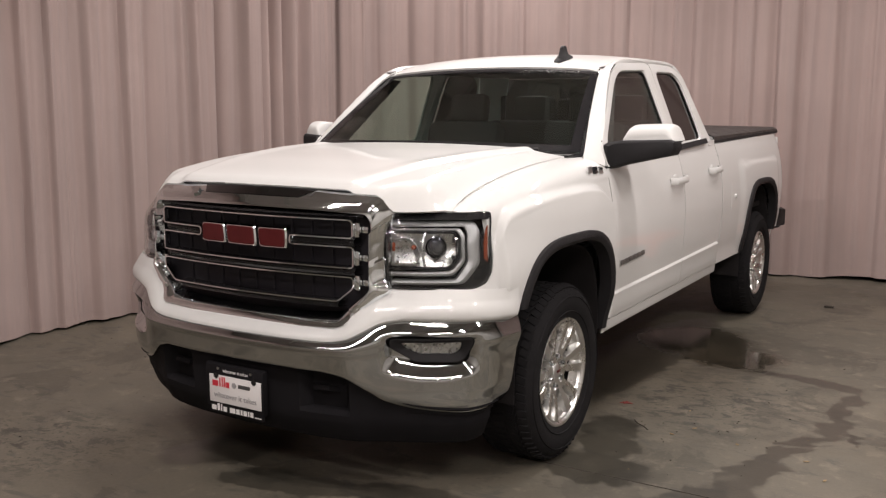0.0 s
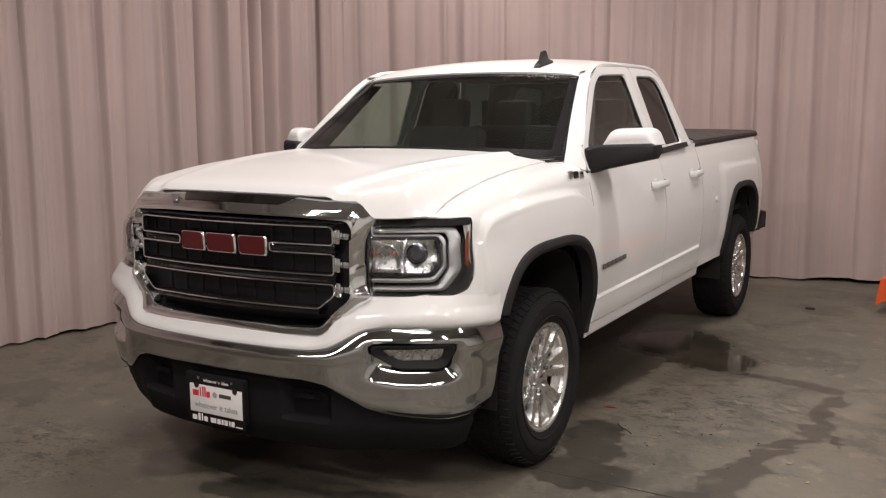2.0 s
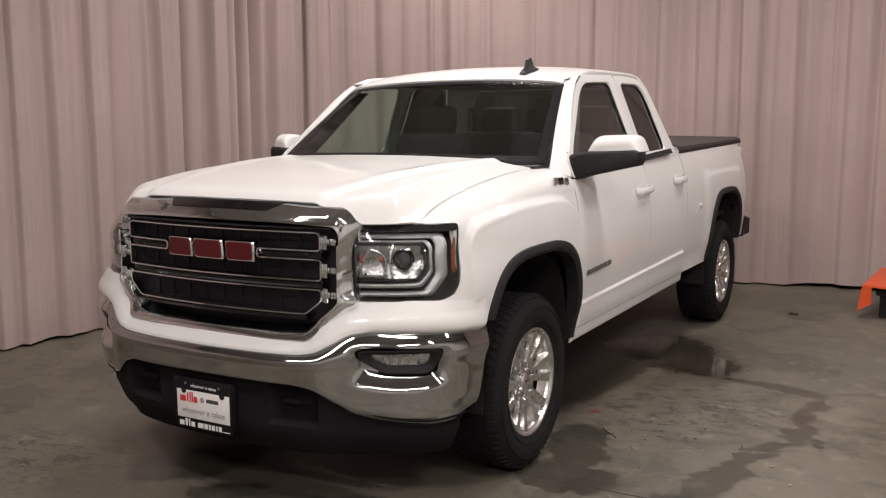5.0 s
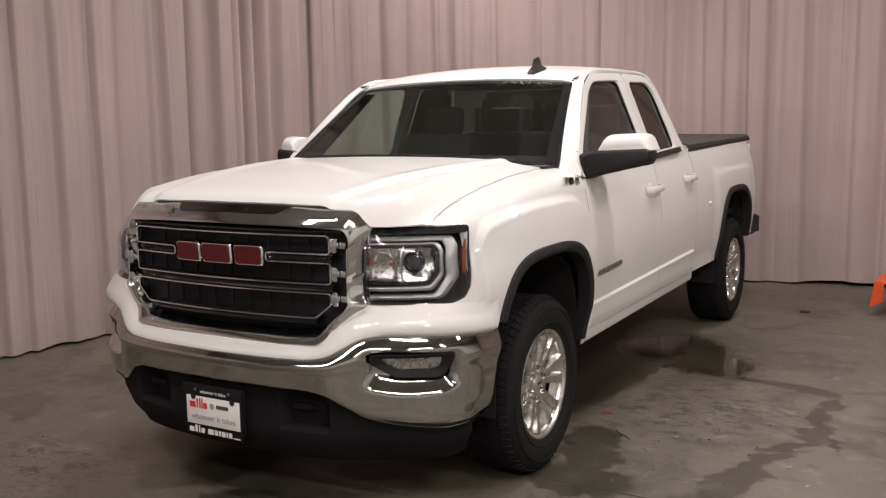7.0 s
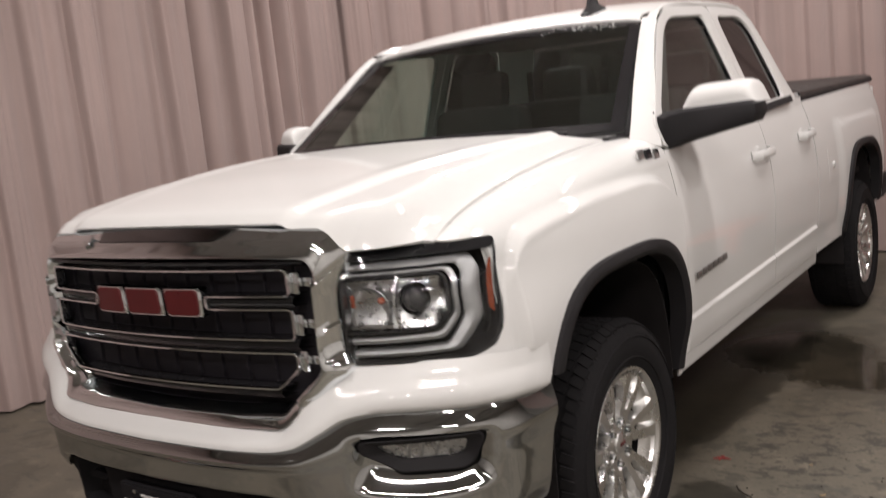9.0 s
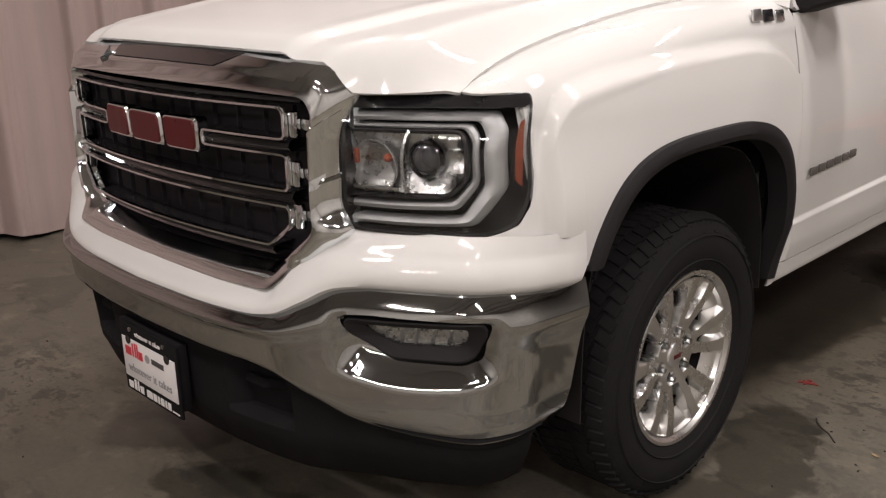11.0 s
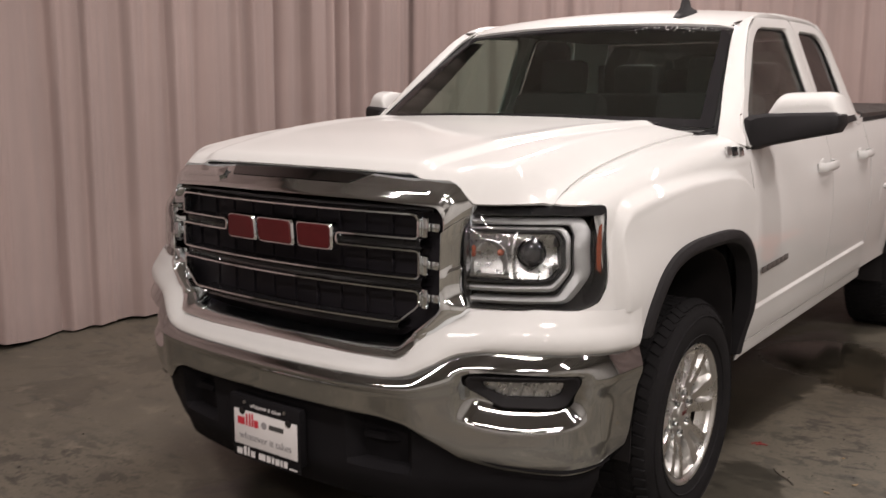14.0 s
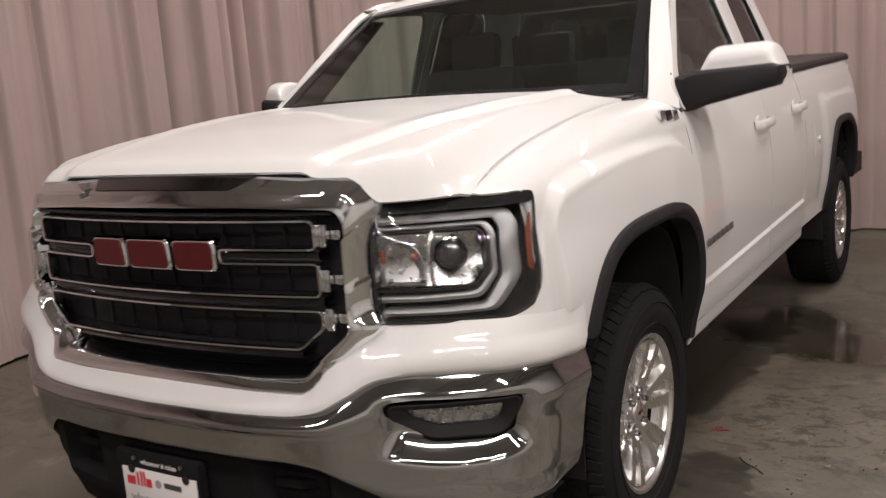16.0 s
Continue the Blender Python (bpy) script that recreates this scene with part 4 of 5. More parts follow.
def chrome_low(l):
    return float(spl(abs(l), [0, 0.40, 0.50, 0.60, 0.70, 0.80, 1.0, 1.294], [0.556, 0.555, 0.542, 0.496, 0.448, 0.424, 0.408, 0.418]))


def pocket(l, z):
    """Depth of the fog-lamp scoop in the bumper."""
    l = abs(l)
    a = sstep((l - 0.655) / 0.065) * sstep((1.055 - l) / 0.065)
    up = sstep((0.722 - z) / 0.026)
    low = 0.546 + 0.024 * ((l - 0.85) / 0.17) ** 2
    q = min(1.0, max(0.0, (z - low) / 0.064))
    dn = 0.6 * q + 0.4 * math.sin(math.pi / 2 * q)
    left, right = 0.712 + 1.5 * max(0.0, 0.676 - z), 0.996 - 0.6 * max(0.0, 0.68 - z)
    return (0.055 * dn + 0.04 * sstep((z - 0.624) / 0.008) * sstep((l - left) / 0.012) * sstep((right - l) / 0.012)) * a * up


us = [-1 + 2 * i / 220 for i in range(221)]
rows = []
for u in us:
    row = []
    for j in range(48):
        v = j / 47
        reach = 1.225 + 0.065 * v
        l = u * reach
        z = chrome_low(l) + (chrome_top(l) - chrome_low(l)) * v
        roll = sstep((1.46 - abs(l)) / 0.30) * 0.030 * max(0, (v - 0.80) / 0.20) ** 2 + 0.02 * max(0, (0.16 - v) / 0.16) ** 2
        crest = -0.010 * math.exp(-((v - 0.78) / 0.10) ** 2)
        fold = 0.014 * max(0.0, 1 - (z - 0.40) / 0.10) * sstep((abs(l) - 0.66) / 0.12)
        p = plan(l, roll + crest + pocket(l, z) + 0.016 * (1 - v) + fold)
        row.append((p.x, p.y, z))
    rows.append(row)
part("front_bumper", sheet(rows, 0.004, -1), CHROME, truck, "polished chrome front bumper", 60)

# black lower valance and lip
rows = []
for i in range(121):
    u = -1 + 2 * i / 120
    l = u * 1.17
    zt = chrome_low(l) + 0.012
    row = []
    hook = 0.05 * sstep((abs(l) - 0.30) / 0.03) * sstep((0.52 - abs(l)) / 0.03)
    for z, back in ((zt, 0.028), (zt - 0.012, 0.046), (zt - 0.030, 0.052 + hook), (0.395, 0.062 + hook), (0.378, 0.062), (0.350, 0.066), (0.338, 0.072), (0.275, 0.095), (0.262, 0.110), (0.262, 0.17)):
        p = plan(l, back)
        row.append((p.x, p.y, min(z, zt)))
    rows.append(row)
part("lower_valance", sheet(rows, 0.006, -1), VALANCE, truck, "black textured lower valance", 30)
for s in (1, -1):
    part("tow_hook", tube([plan(s * 0.36, 0.14) + Vector((0, 0, 0.44)), plan(s * 0.36, 0.085) + Vector((0, 0, 0.47)), plan(s * 0.42, 0.075) + Vector((0, 0, 0.475)), plan(s * 0.47, 0.14) + Vector((0, 0, 0.45))], 0.03, 0.02, False, (0, 0, 1)), VALANCE, truck, "black tow hook")

# white fascia between bumper, lamps and grille
rows = []
for u in us:
    l = u * 1.262
    al = abs(l)
    zb = chrome_top(l) - 0.004
    zt = float(spl(al, [0, 0.30, 0.46, 0.53, 0.60, 0.66, 0.74, 1.05, 1.16, 1.294], [0.733, 0.736, 0.746, 0.792, 0.846, 0.884, 0.886, 0.886, 0.878, 0.872]))
    rise = float(spl(al, [0, 0.46, 0.66, 0.80, 0.95, 1.10, 1.294], [0.066, 0.072, 0.088, 0.060, 0.040, 0.026, 0.0]))
    row = []
    for j in range(18):
        v = j / 17
        l = u * (1.240 + 0.026 * min(1, v * 3))
        al = abs(l)
        z = zb + (zt - zb) * v
        b = 0.020 * (1 - 0.8 * sstep((al - 1.02) / 0.20)) + rise * v**1.5 - 0.007 * math.sin(math.pi * min(1, v * 1.6)) * (1 if al < 1.15 else max(0, (1.294 - al) / 0.144))
        b += 0.020 * sstep((0.12 - v) / 0.12) - 0.008 * sstep((al - 1.18) / 0.05)
        b -= 0.010 * sstep((al - 0.62) / 0.15) * sstep((1.1 - al) / 0.12) * math.sin(math.pi * v)
        p = plan(l, b)
        row.append((p.x, p.y, z))
    rows.append(row)
part("front_fascia", sheet(rows, 0.006, -1), WHITE, truck, "", 50)
part("bumper_seam", tube([plan(u * 1.20, 0.034) + Vector((0, 0, chrome_top(u * 1.20) - 0.002)) for u in us], 0.016, 0.006, False, (0, -1, 0.3)), VOID, truck, "dark joint above the bumper")
# backing behind the nose
bm = bmesh.new()
box(bm, (0, -0.55, 0.72), (1.50, 0.06, 0.95))
part("radiator_support", bm, VOID, truck)

# fog lamps
for s in (1, -1):
    def on_bumper(l, z, back):
        p = plan(l * s, back + 0.031 * sstep((0.712 - z) / 0.085) * sstep((z - 0.55) / 0.05))
        return (p.x, p.y, z)
    oc = rounded([(0.696, 0.706, 0), (1.010, 0.710, 0), (1.018, 0.676, 0), (0.990, 0.624, 0), (0.955, 0.607, 0), (0.790, 0.609, 0), (0.696, 0.666, 0)], 0.016, 4)
    ic = rounded([(0.736, 0.687, 0), (0.968, 0.691, 0), (0.968, 0.668, 0), (0.960, 0.650, 0), (0.930, 0.639, 0), (0.806, 0.638, 0), (0.752, 0.662, 0)], 0.010, 4)
    o, q = resample(oc, 80, True), resample(ic, 80, True)
    rws = [[on_bumper(a.x, a.y, 0.030), on_bumper(a.x, a.y, 0.006), on_bumper(a.lerp(b, 0.15).x, a.lerp(b, 0.15).y, 0.004), on_bumper(a.lerp(b, 0.9).x, a.lerp(b, 0.9).y, 0.018), on_bumper(b.x, b.y, 0.020), on_bumper(b.x, b.y, 0.045)] for a, b in zip(o + o[:1], q + q[:1])]
    fog = part("fog_lamp", sheet(rws, 0.0, s), BLACK, truck, "fog lamp in a black bezel")
    for nm, mt, bk in (("fog_reflector", FOG_SILVER, 0.032), ("fog_lens", CLEAR, 0.018)):
        bm = bmesh.new()
        c = bm.verts.new(on_bumper(0.85, 0.665, bk + (0.012 if nm == "fog_reflector" else -0.004)))
        vs = [bm.verts.new(on_bumper(p.x, p.y, bk)) for p in q]
        for a, b in zip(vs, vs[1:] + vs[:1]):
            bm.faces.new((c, a, b))
        g = part(nm, bm, mt, fog, "", 20)
        if mt is CLEAR:
            g.visible_shadow = False
    for k in range(5):
        l = 0.782 + 0.036 * k
        part("reflector_fin", tube([on_bumper(l - 0.004, 0.643, 0.038), on_bumper(l + 0.004, 0.684, 0.038)], 0.007, 0.012, False, (0.3 * s, -1, 0)), FOG_SILVER, fog)

# ---- grille ----


def bow(x, y0=-0.930, k=0.19):
    return y0 + k * x * x


def mirrored(pts):
    return pts + [(-x, z) for x, z in reversed(pts)]


def even(pts):
    """A symmetrical outline with soft corners; alike outlines match point by point."""
    ring_ = rounded([(x, 0, z) for x, z in mirrored(pts)[:-1]], 0.022, 4)
    out = []
    for i, p in enumerate(ring_):
        q = ring_[(i + 1) % len(ring_)]
        steps = 10 if i % 5 == 4 else 1
        out += [p.lerp(q, k / steps) for k in range(steps)]
    return out


def visor(k):
    """Rise of the visor's ridge between its outer edge and its crest."""
    return 0.020 * min(k / 0.45, (1 - k) / 0.55)


G_OUT = even([(0.0, 1.258), (0.30, 1.256), (0.585, 1.246), (0.626, 1.190), (0.613, 1.120), (0.606, 0.935), (0.640, 0.880), (0.470, 0.738), (0.30, 0.728), (0.0, 0.724)])
G_CREST = even([(0.0, 1.186), (0.30, 1.184), (0.555, 1.174), (0.574, 1.140), (0.572, 1.06), (0.570, 0.93), (0.574, 0.882), (0.444, 0.768), (0.30, 0.758), (0.0, 0.754)])
G_IN = even([(0.0, 1.172), (0.30, 1.170), (0.540, 1.162), (0.556, 1.140), (0.556, 1.06), (0.556, 0.93), (0.553, 0.890), (0.434, 0.782), (0.30, 0.772), (0.0, 0.768)])
rws = []
for a, b, c in zip(G_OUT + G_OUT[:1], G_CREST + G_CREST[:1], G_IN + G_IN[:1]):
    ya = float(spl(a.z, [0.72, 0.80, 0.95, 1.17, 1.26], [-0.968, -0.890, -0.835, -0.822, -0.835])) + 0.10 * a.x * a.x * (1 if a.z > 1 else 0.35)
    yb = bow(b.x, -0.936 if b.z < 0.80 else -0.948 if b.z < 1.1 else -0.935, 0.20)
    A, B, C = Vector((a.x, ya, a.z)), Vector((b.x, yb, b.z)), Vector((c.x, bow(c.x, -0.890, 0.16), c.z))
    back = A + Vector((0, 0.06, 0))
    rws.append([tuple(back), tuple(A)] + [tuple(A.lerp(B, k) + Vector((0, -(0.014 * math.sin(math.pi * k) ** 0.7 if 0.80 < a.z < 1.2 else visor(k) if a.z > 1 else 0.007 * math.sin(math.pi * k) ** 0.7), 0))) for k in (0.08, 0.2, 0.35, 0.45, 0.6, 0.8, 0.92)] + [tuple(B + Vector((0, 0.002, 0))), tuple(B.lerp(C, 0.25) + Vector((0, 0.004, 0))), tuple(C)])
grille = part("grille", sheet(rws, 0.0, 1), GRILLE_CHROME, truck, "chrome grille surround", 30)
# sunken centre of the top visor, its dark reflection put into the colour
rws = []
for i in range(21):
    q = -1 + i / 10
    row = []
    for k in (0.03, 0.15, 0.3, 0.43):
        x = q * (0.30 - 0.10 * k)
        p = Vector((x, -0.835 + 0.10 * x * x, 1.2575 - 0.004 * (x / 0.3) ** 2)).lerp(Vector((x * 0.9, bow(x * 0.9, -0.935, 0.20), 1.186)), k)
        row.append((p.x, p.y - visor(k) - 0.0012, p.z + 0.0012))
    rws.append(row)
part("visor_inset", sheet(rws, 0.001, 1), DARK_CHROME, grille, "chrome visor centre, dark reflection in its colour")
# small cut facets where the sunken centre begins
for x0, x1, dz in ((-0.325, -0.292, 0.0), (-0.300, -0.262, -0.020)):
    bm = bmesh.new()
    q = [bm.verts.new(p) for p in ((x0, -0.882, 1.236 + dz), (x1, -0.868, 1.250 + dz), (x1 + 0.012, -0.902, 1.222 + dz), (x0 + 0.012, -0.905, 1.214 + dz), ((x0 + x1) / 2, -0.868, 1.212 + dz))]
    for a, b in ((0, 1), (1, 2), (2, 3), (3, 0)):
        bm.faces.new((q[a], q[b], q[4]))
    bm.faces.new(q[:4])
    part("visor_notch", bm, GRILLE_CHROME, grille, "bright cut notch in the visor")
# dark shell behind the bars
rws = [[(x, bow(x, -0.845, 0.12), 0.70), (x, bow(x, -0.845, 0.12), 1.20)] for x in [-0.59 + 1.18 * i / 30 for i in range(31)]]
part("grille_shell", sheet(rws, 0.01, 1), GRILLE_DARK, grille, "black grille shell")


def strip(points, w=0.0085, h=0.012, y0=-0.925, closed=False):
    pts = rounded([(x, 0, z) for x, z in points], 0.010, 3, closed)
    if closed:
        pts = pts + pts[:1]
    fine = resample(pts, max(12, int(len(pts) * 5)))
    return tube([(p.x, bow(p.x, y0), p.z) for p in fine], w, h, False, (0, -1, 0))


def dark_bar(x0, x1, z0, z1):
    n = 16
    rws = []
    for i in range(n + 1):
        x = x0 + (x1 - x0) * i / n
        rws.append([(x, bow(x, -0.86), z0), (x, bow(x, -0.915), z0 + 0.002), (x, bow(x, -0.924), (z0 + z1) / 2), (x, bow(x, -0.915), z1 - 0.002), (x, bow(x, -0.86), z1)])
    return part("grille_bar", sheet(rws, 0.0, 1), GLOSSBLACK, grille, "gloss black grille bar")


dark_bar(-0.498, -0.252, 1.046, 1.078)
dark_bar(0.226, 0.498, 1.046, 1.078)
dark_bar(-0.50, 0.50, 0.930, 0.962)
dark_bar(-0.43, 0.43, 0.800, 0.828)
dark_bar(-0.54, 0.54, 1.154, 1.172)
for s in (1, -1):
    e, inner = 0.488, 0.228 if s > 0 else 0.248
    part("chrome_strip", strip([(0, 1.150), (s * e, 1.150), (s * (e + 0.012), 1.140), (s * (e + 0.012), 1.080), (s * inner, 1.080), (s * inner, 1.045), (s * (e + 0.012), 1.045), (s * (e + 0.014), 1.036), (s * (e + 0.014), 0.964), (0, 0.964)]), GRILLE_CHROME, grille, "thin chrome grille strip")
    part("chrome_strip", strip([(0, 0.928), (s * (e + 0.014), 0.928), (s * (e + 0.014), 0.885), (s * 0.436, 0.830), (0, 0.830)]), GRILLE_CHROME, grille, "thin chrome grille strip")
    for z in (1.112, 1.002, 0.905):
        part("chrome_clip", boxed((s * 0.512, bow(0.51, -0.915), z), (0.022, 0.022, 0.058), 0.005), GRILLE_CHROME, grille)
        part("chrome_clip", boxed((s * 0.535, bow(0.53, -0.90), z), (0.028, 0.018, 0.026), 0.004), GRILLE_CHROME, grille)
# fins in the openings
for z0, z1 in ((1.08, 1.15), (0.966, 1.044), (0.832, 0.926)):
    for k in range(11):
        x = -0.475 + 0.095 * k
        if z0 < 0.9 and abs(x) > 0.46:
            continue
        part("grille_fin", boxed((x, bow(x, -0.865, 0.13), (z0 + z1) / 2), (0.003, 0.012, z1 - z0), 0), GRILLE_DARK, grille)

# emblem: three plain red blocks with bright rims
for pts in ([(-0.262, 1.104), (-0.128, 1.104), (-0.118, 1.022), (-0.262, 1.022)],
            [(-0.116, 1.104), (0.046, 1.104), (0.052, 1.022), (-0.106, 1.022)],
            [(0.062, 1.104), (0.206, 1.104), (0.206, 1.022), (0.070, 1.022)]):
    for grow, y, mt, nm, lab in ((0.001, -0.937, GRILLE_CHROME, "emblem_rim", "bright emblem rim"), (-0.0042, -0.941, RED, "emblem_block", "plain red emblem block")):
        cx, cz = sum(p[0] for p in pts) / 4, sum(p[1] for p in pts) / 4
        ps = rounded([(p[0] + grow * math.copysign(1, p[0] - cx), 0, p[1] + grow * math.copysign(1, p[1] - cz)) for p in pts], 0.016, 4)
        bm = bmesh.new()
        a = [bm.verts.new((p.x, bow(p.x, y + 0.002), p.z)) for p in ps]
        b = [bm.verts.new((p.x, bow(p.x, y + 0.03), p.z)) for p in ps]
        c = [bm.verts.new((cx + (p.x - cx) * 0.94, bow(p.x, y - 0.004), cz + (p.z - cz) * 0.92)) for p in ps]
        n = len(ps)
        for i in range(n):
            bm.faces.new((a[i], a[(i + 1) % n], b[(i + 1) % n], b[i]))
            bm.faces.new((c[i], c[(i + 1) % n], a[(i + 1) % n], a[i]))
        bm.faces.new(c)
        part(nm, bm, mt, grille, lab)

# ---- headlamps ----
LAMP_A = [0.0, 0.28, 0.58, 0.82, 1.0]
LAMP_X = [0.612, 0.724, 0.828, 0.902, 0.932]
LAMP_Y = [-0.822, -0.784, -0.722, -0.640, -0.563]


def lamp_pt(a, z, back, s):
    x, y = float(spl(a, LAMP_A, LAMP_X)), float(spl(a, LAMP_A, LAMP_Y))
    lean = 0.015 * math.log1p(math.exp((z - 1.085) / 0.015))
    y += lean * (0.3 + 3.6 * a * (1 - a))
    d = Vector((0.25 + 0.6 * a, -1 + 0.25 * a, 0)).normalized()
    x += 0.11 * 0.015 * math.log1p(math.exp((1.08 - z) / 0.015)) * a
    return (s * (x - d.x * back - 0.1 * lean), y - d.y * back, z)


def lamp_patch(outline, back, s, dish=0.0, n=20):
    """A patch of the lamp's curved face inside an outline of (a, z)."""
    bm = bmesh.new()
    amin, amax = min(p[0] for p in outline), max(p[0] for p in outline)
    pts = [Vector((p[0], p[1], 0)) for p in outline]

    def span(a):
        zz = []
        for p, q in zip(pts, pts[1:] + pts[:1]):
            if (p.x - a) * (q.x - a) <= 0 and abs(p.x - q.x) > 1e-9:
                zz.append(p.y + (q.y - p.y) * (a - p.x) / (q.x - p.x))
        return min(zz), max(zz)
    rws = []
    for i in range(n + 1):
        a = amin + (amax - amin) * (0.001 + 0.998 * i / n)
        lo, hi = span(a)
        rws.append([lamp_pt(a, lo + (hi - lo) * j / 12, back + dish * math.sin(math.pi * j / 12), s) for j in range(13)])
    return sheet(rws, 0.003, -s)


def lamp_line(points, back, s, w, h, r=0.05):
    ps = rounded([(a * 0.36, 0, z) for a, z in points], r * 0.36, 5, False)
    fine = resample(ps, 50)
    return tube([lamp_pt(p.x / 0.36, p.z, back, s) for p in fine], w, h, False, (0.5 * s, -0.9, 0))


def lamp_band(outer, inner, back, s, rise=0.008):
    """A raised frame between two bent lines on the lamp's face."""
    o = resample(rounded([(a * 0.36, 0, z) for a, z in outer], 0.014, 5, False), 70)
    q = resample(rounded([(a * 0.36, 0, z) for a, z in inner], 0.010, 5, False), 70)
    rws = []
    for a, b in zip(o, q):
        rws.append([lamp_pt(p.x / 0.36, p.z, bk, s) for p, bk in ((a, back + 0.02), (a, back), (a.lerp(b, 0.12), back - rise * 0.6), (a.lerp(b, 0.5), back - rise), (a.lerp(b, 0.85), back - rise * 0.3), (b, back + 0.004), (b, back + 0.03))])
    return sheet(rws, 0.0, s)


L_OUT = rounded([(0.0, 0.886), (0.74, 0.886), (0.90, 0.902), (0.985, 0.965), (0.990, 1.06), (0.985, 1.150), (0.95, 1.177), (0.0, 1.176)], 0.06, 5)
for s in (1, -1):
    lamp = part("headlamp", lamp_patch(L_OUT, 0.090, s), GLOSSBLACK, truck, "headlamp with black housing and chrome frames")
    rim = resample([(p.x * 0.36, 0, p.y) for p in L_OUT], 90, True)
    part("lamp_rim", sheet([[lamp_pt(p.x / 0.36, p.z, 0.092, s), lamp_pt(p.x / 0.36, p.z, 0.004, s), lamp_pt((p.x / 0.36 - 0.5) * 0.965 + 0.5, (p.z - 1.03) * 0.955 + 1.03, 0.006, s), lamp_pt((p.x / 0.36 - 0.5) * 0.955 + 0.5, (p.z - 1.03) * 0.94 + 1.03, 0.09, s)] for p in rim + rim[:1]], 0.0, s), GLOSSBLACK, lamp, "gloss black lamp rim")
    part("lamp_brow", lamp_patch([(0.0, 1.148), (0.96, 1.148), (0.97, 1.160), (0.93, 1.172), (0.0, 1.172)], 0.008, s), GLOSSBLACK, lamp)
    part("light_guide", lamp_band([(0.02, 1.140), (0.77, 1.140), (0.872, 1.102), (0.872, 0.985), (0.70, 0.903), (0.02, 0.899)], [(0.02, 1.121), (0.69, 1.121), (0.752, 1.094), (0.752, 0.988), (0.64, 0.921), (0.02, 0.917)], 0.026, s), LAMP_FRAME, lamp, "outer satin chrome light frame")
    part("light_guide", lamp_band([(0.02, 1.115), (0.665, 1.115), (0.730, 1.088), (0.730, 0.992), (0.625, 0.937), (0.02, 0.932)], [(0.02, 1.106), (0.635, 1.106), (0.695, 1.081), (0.695, 1.000), (0.60, 0.956), (0.02, 0.951)], 0.032, s, 0.005), LAMP_FRAME, lamp, "inner satin chrome light frame")
    part("bezel", lamp_line([(0.02, 1.101), (0.63, 1.101), (0.675, 1.076), (0.675, 1.002), (0.59, 0.966), (0.02, 0.962)], 0.038, s, 0.009, 0.018), GLOSSBLACK, lamp)
    part("reflector", lamp_patch([(0.0, 0.970), (0.575, 0.970), (0.655, 1.005), (0.655, 1.070), (0.615, 1.097), (0.0, 1.097)], 0.036, s, 0.026), REFLECTOR, lamp, "bright lamp reflector")
    part("reflector_step", lamp_line([(0.335, 1.094), (0.325, 1.03), (0.345, 0.972)], 0.044, s, 0.010, 0.022), REFLECTOR, lamp)
    part("reflector_step", lamp_line([(0.02, 0.978), (0.30, 0.978)], 0.042, s, 0.008, 0.014), REFLECTOR, lamp)
    bowl = Vector(lamp_pt(0.16, 1.022, 0.060, s))
    aim = Vector((0.2 * s, -1, 0)).normalized()
    turn = aim.to_track_quat("Z", "Y").to_matrix().to_4x4()
    bm = bmesh.new()
    prof = [(0.060, 0.030), (0.052, 0.012), (0.038, 0.002), (0.016, -0.004)]
    rr = [[Matrix.Translation(bowl) @ turn @ Vector((r * math.cos(t), r * math.sin(t), h)) for r, h in prof] for t in [2 * math.pi * i / 32 for i in range(33)]]
    part("turn_bowl", sheet(rr, 0.002), REFLECTOR, lamp, "faceted turn-signal bowl", 15)
    bulb = bmesh.new()
    bmesh.ops.create_uvsphere(bulb, u_segments=16, v_segments=10, radius=0.010, matrix=Matrix.Translation(lamp_pt(0.24, 1.045, 0.034, s)) @ Matrix.Diagonal((1, 1.2, 1, 1)))
    part("amber_bulb", bulb, BULB, lamp, "small amber bulb")
    part("amber_bulb", boxed(lamp_pt(0.045, 1.045, 0.034, s), (0.012, 0.010, 0.034), 0.004), BULB, lamp, "amber lamp insert")
    pc = Vector(lamp_pt(0.465, 1.045, 0.040, s))
    rr = [[Matrix.Translation(pc) @ turn @ Vector((r * math.cos(t), r * math.sin(t), h)) for r, h in ((0.043, -0.004), (0.041, 0.012), (0.038, 0.014), (0.034, 0.004))] for t in [2 * math.pi * i / 40 for i in range(41)]]
    part("projector_ring", sheet(rr, 0.0), DARK_CHROME, lamp, "dark chrome projector ring")
    ball = bmesh.new()
    bmesh.ops.create_uvsphere(ball, u_segments=28, v_segments=16, radius=0.034, matrix=Matrix.Translation(pc) @ turn @ Matrix.Diagonal((1, 1, 0.55, 1)))
    part("projector_lens", ball, LENS, lamp, "dark glass projector lens")
    part("lamp_surround", lamp_patch([(0.66, 0.868), (1.0, 0.868), (1.0, 1.02), (0.992, 1.00), (0.987, 0.968), (0.965, 0.940), (0.905, 0.905), (0.82, 0.892), (0.74, 0.884), (0.66, 0.884)], 0.005, s), WHITE, truck)
    part("side_reflector", lamp_patch([(0.900, 1.00), (0.932, 0.985), (0.948, 1.06), (0.942, 1.125), (0.918, 1.120)], 0.010, s, 0, 12), AMBER, lamp, "amber side reflector")
    cov = part("lamp_cover", lamp_patch(L_OUT, 0.002, s), CLEAR, lamp, "clear lamp cover")
    cov.visible_shadow = False

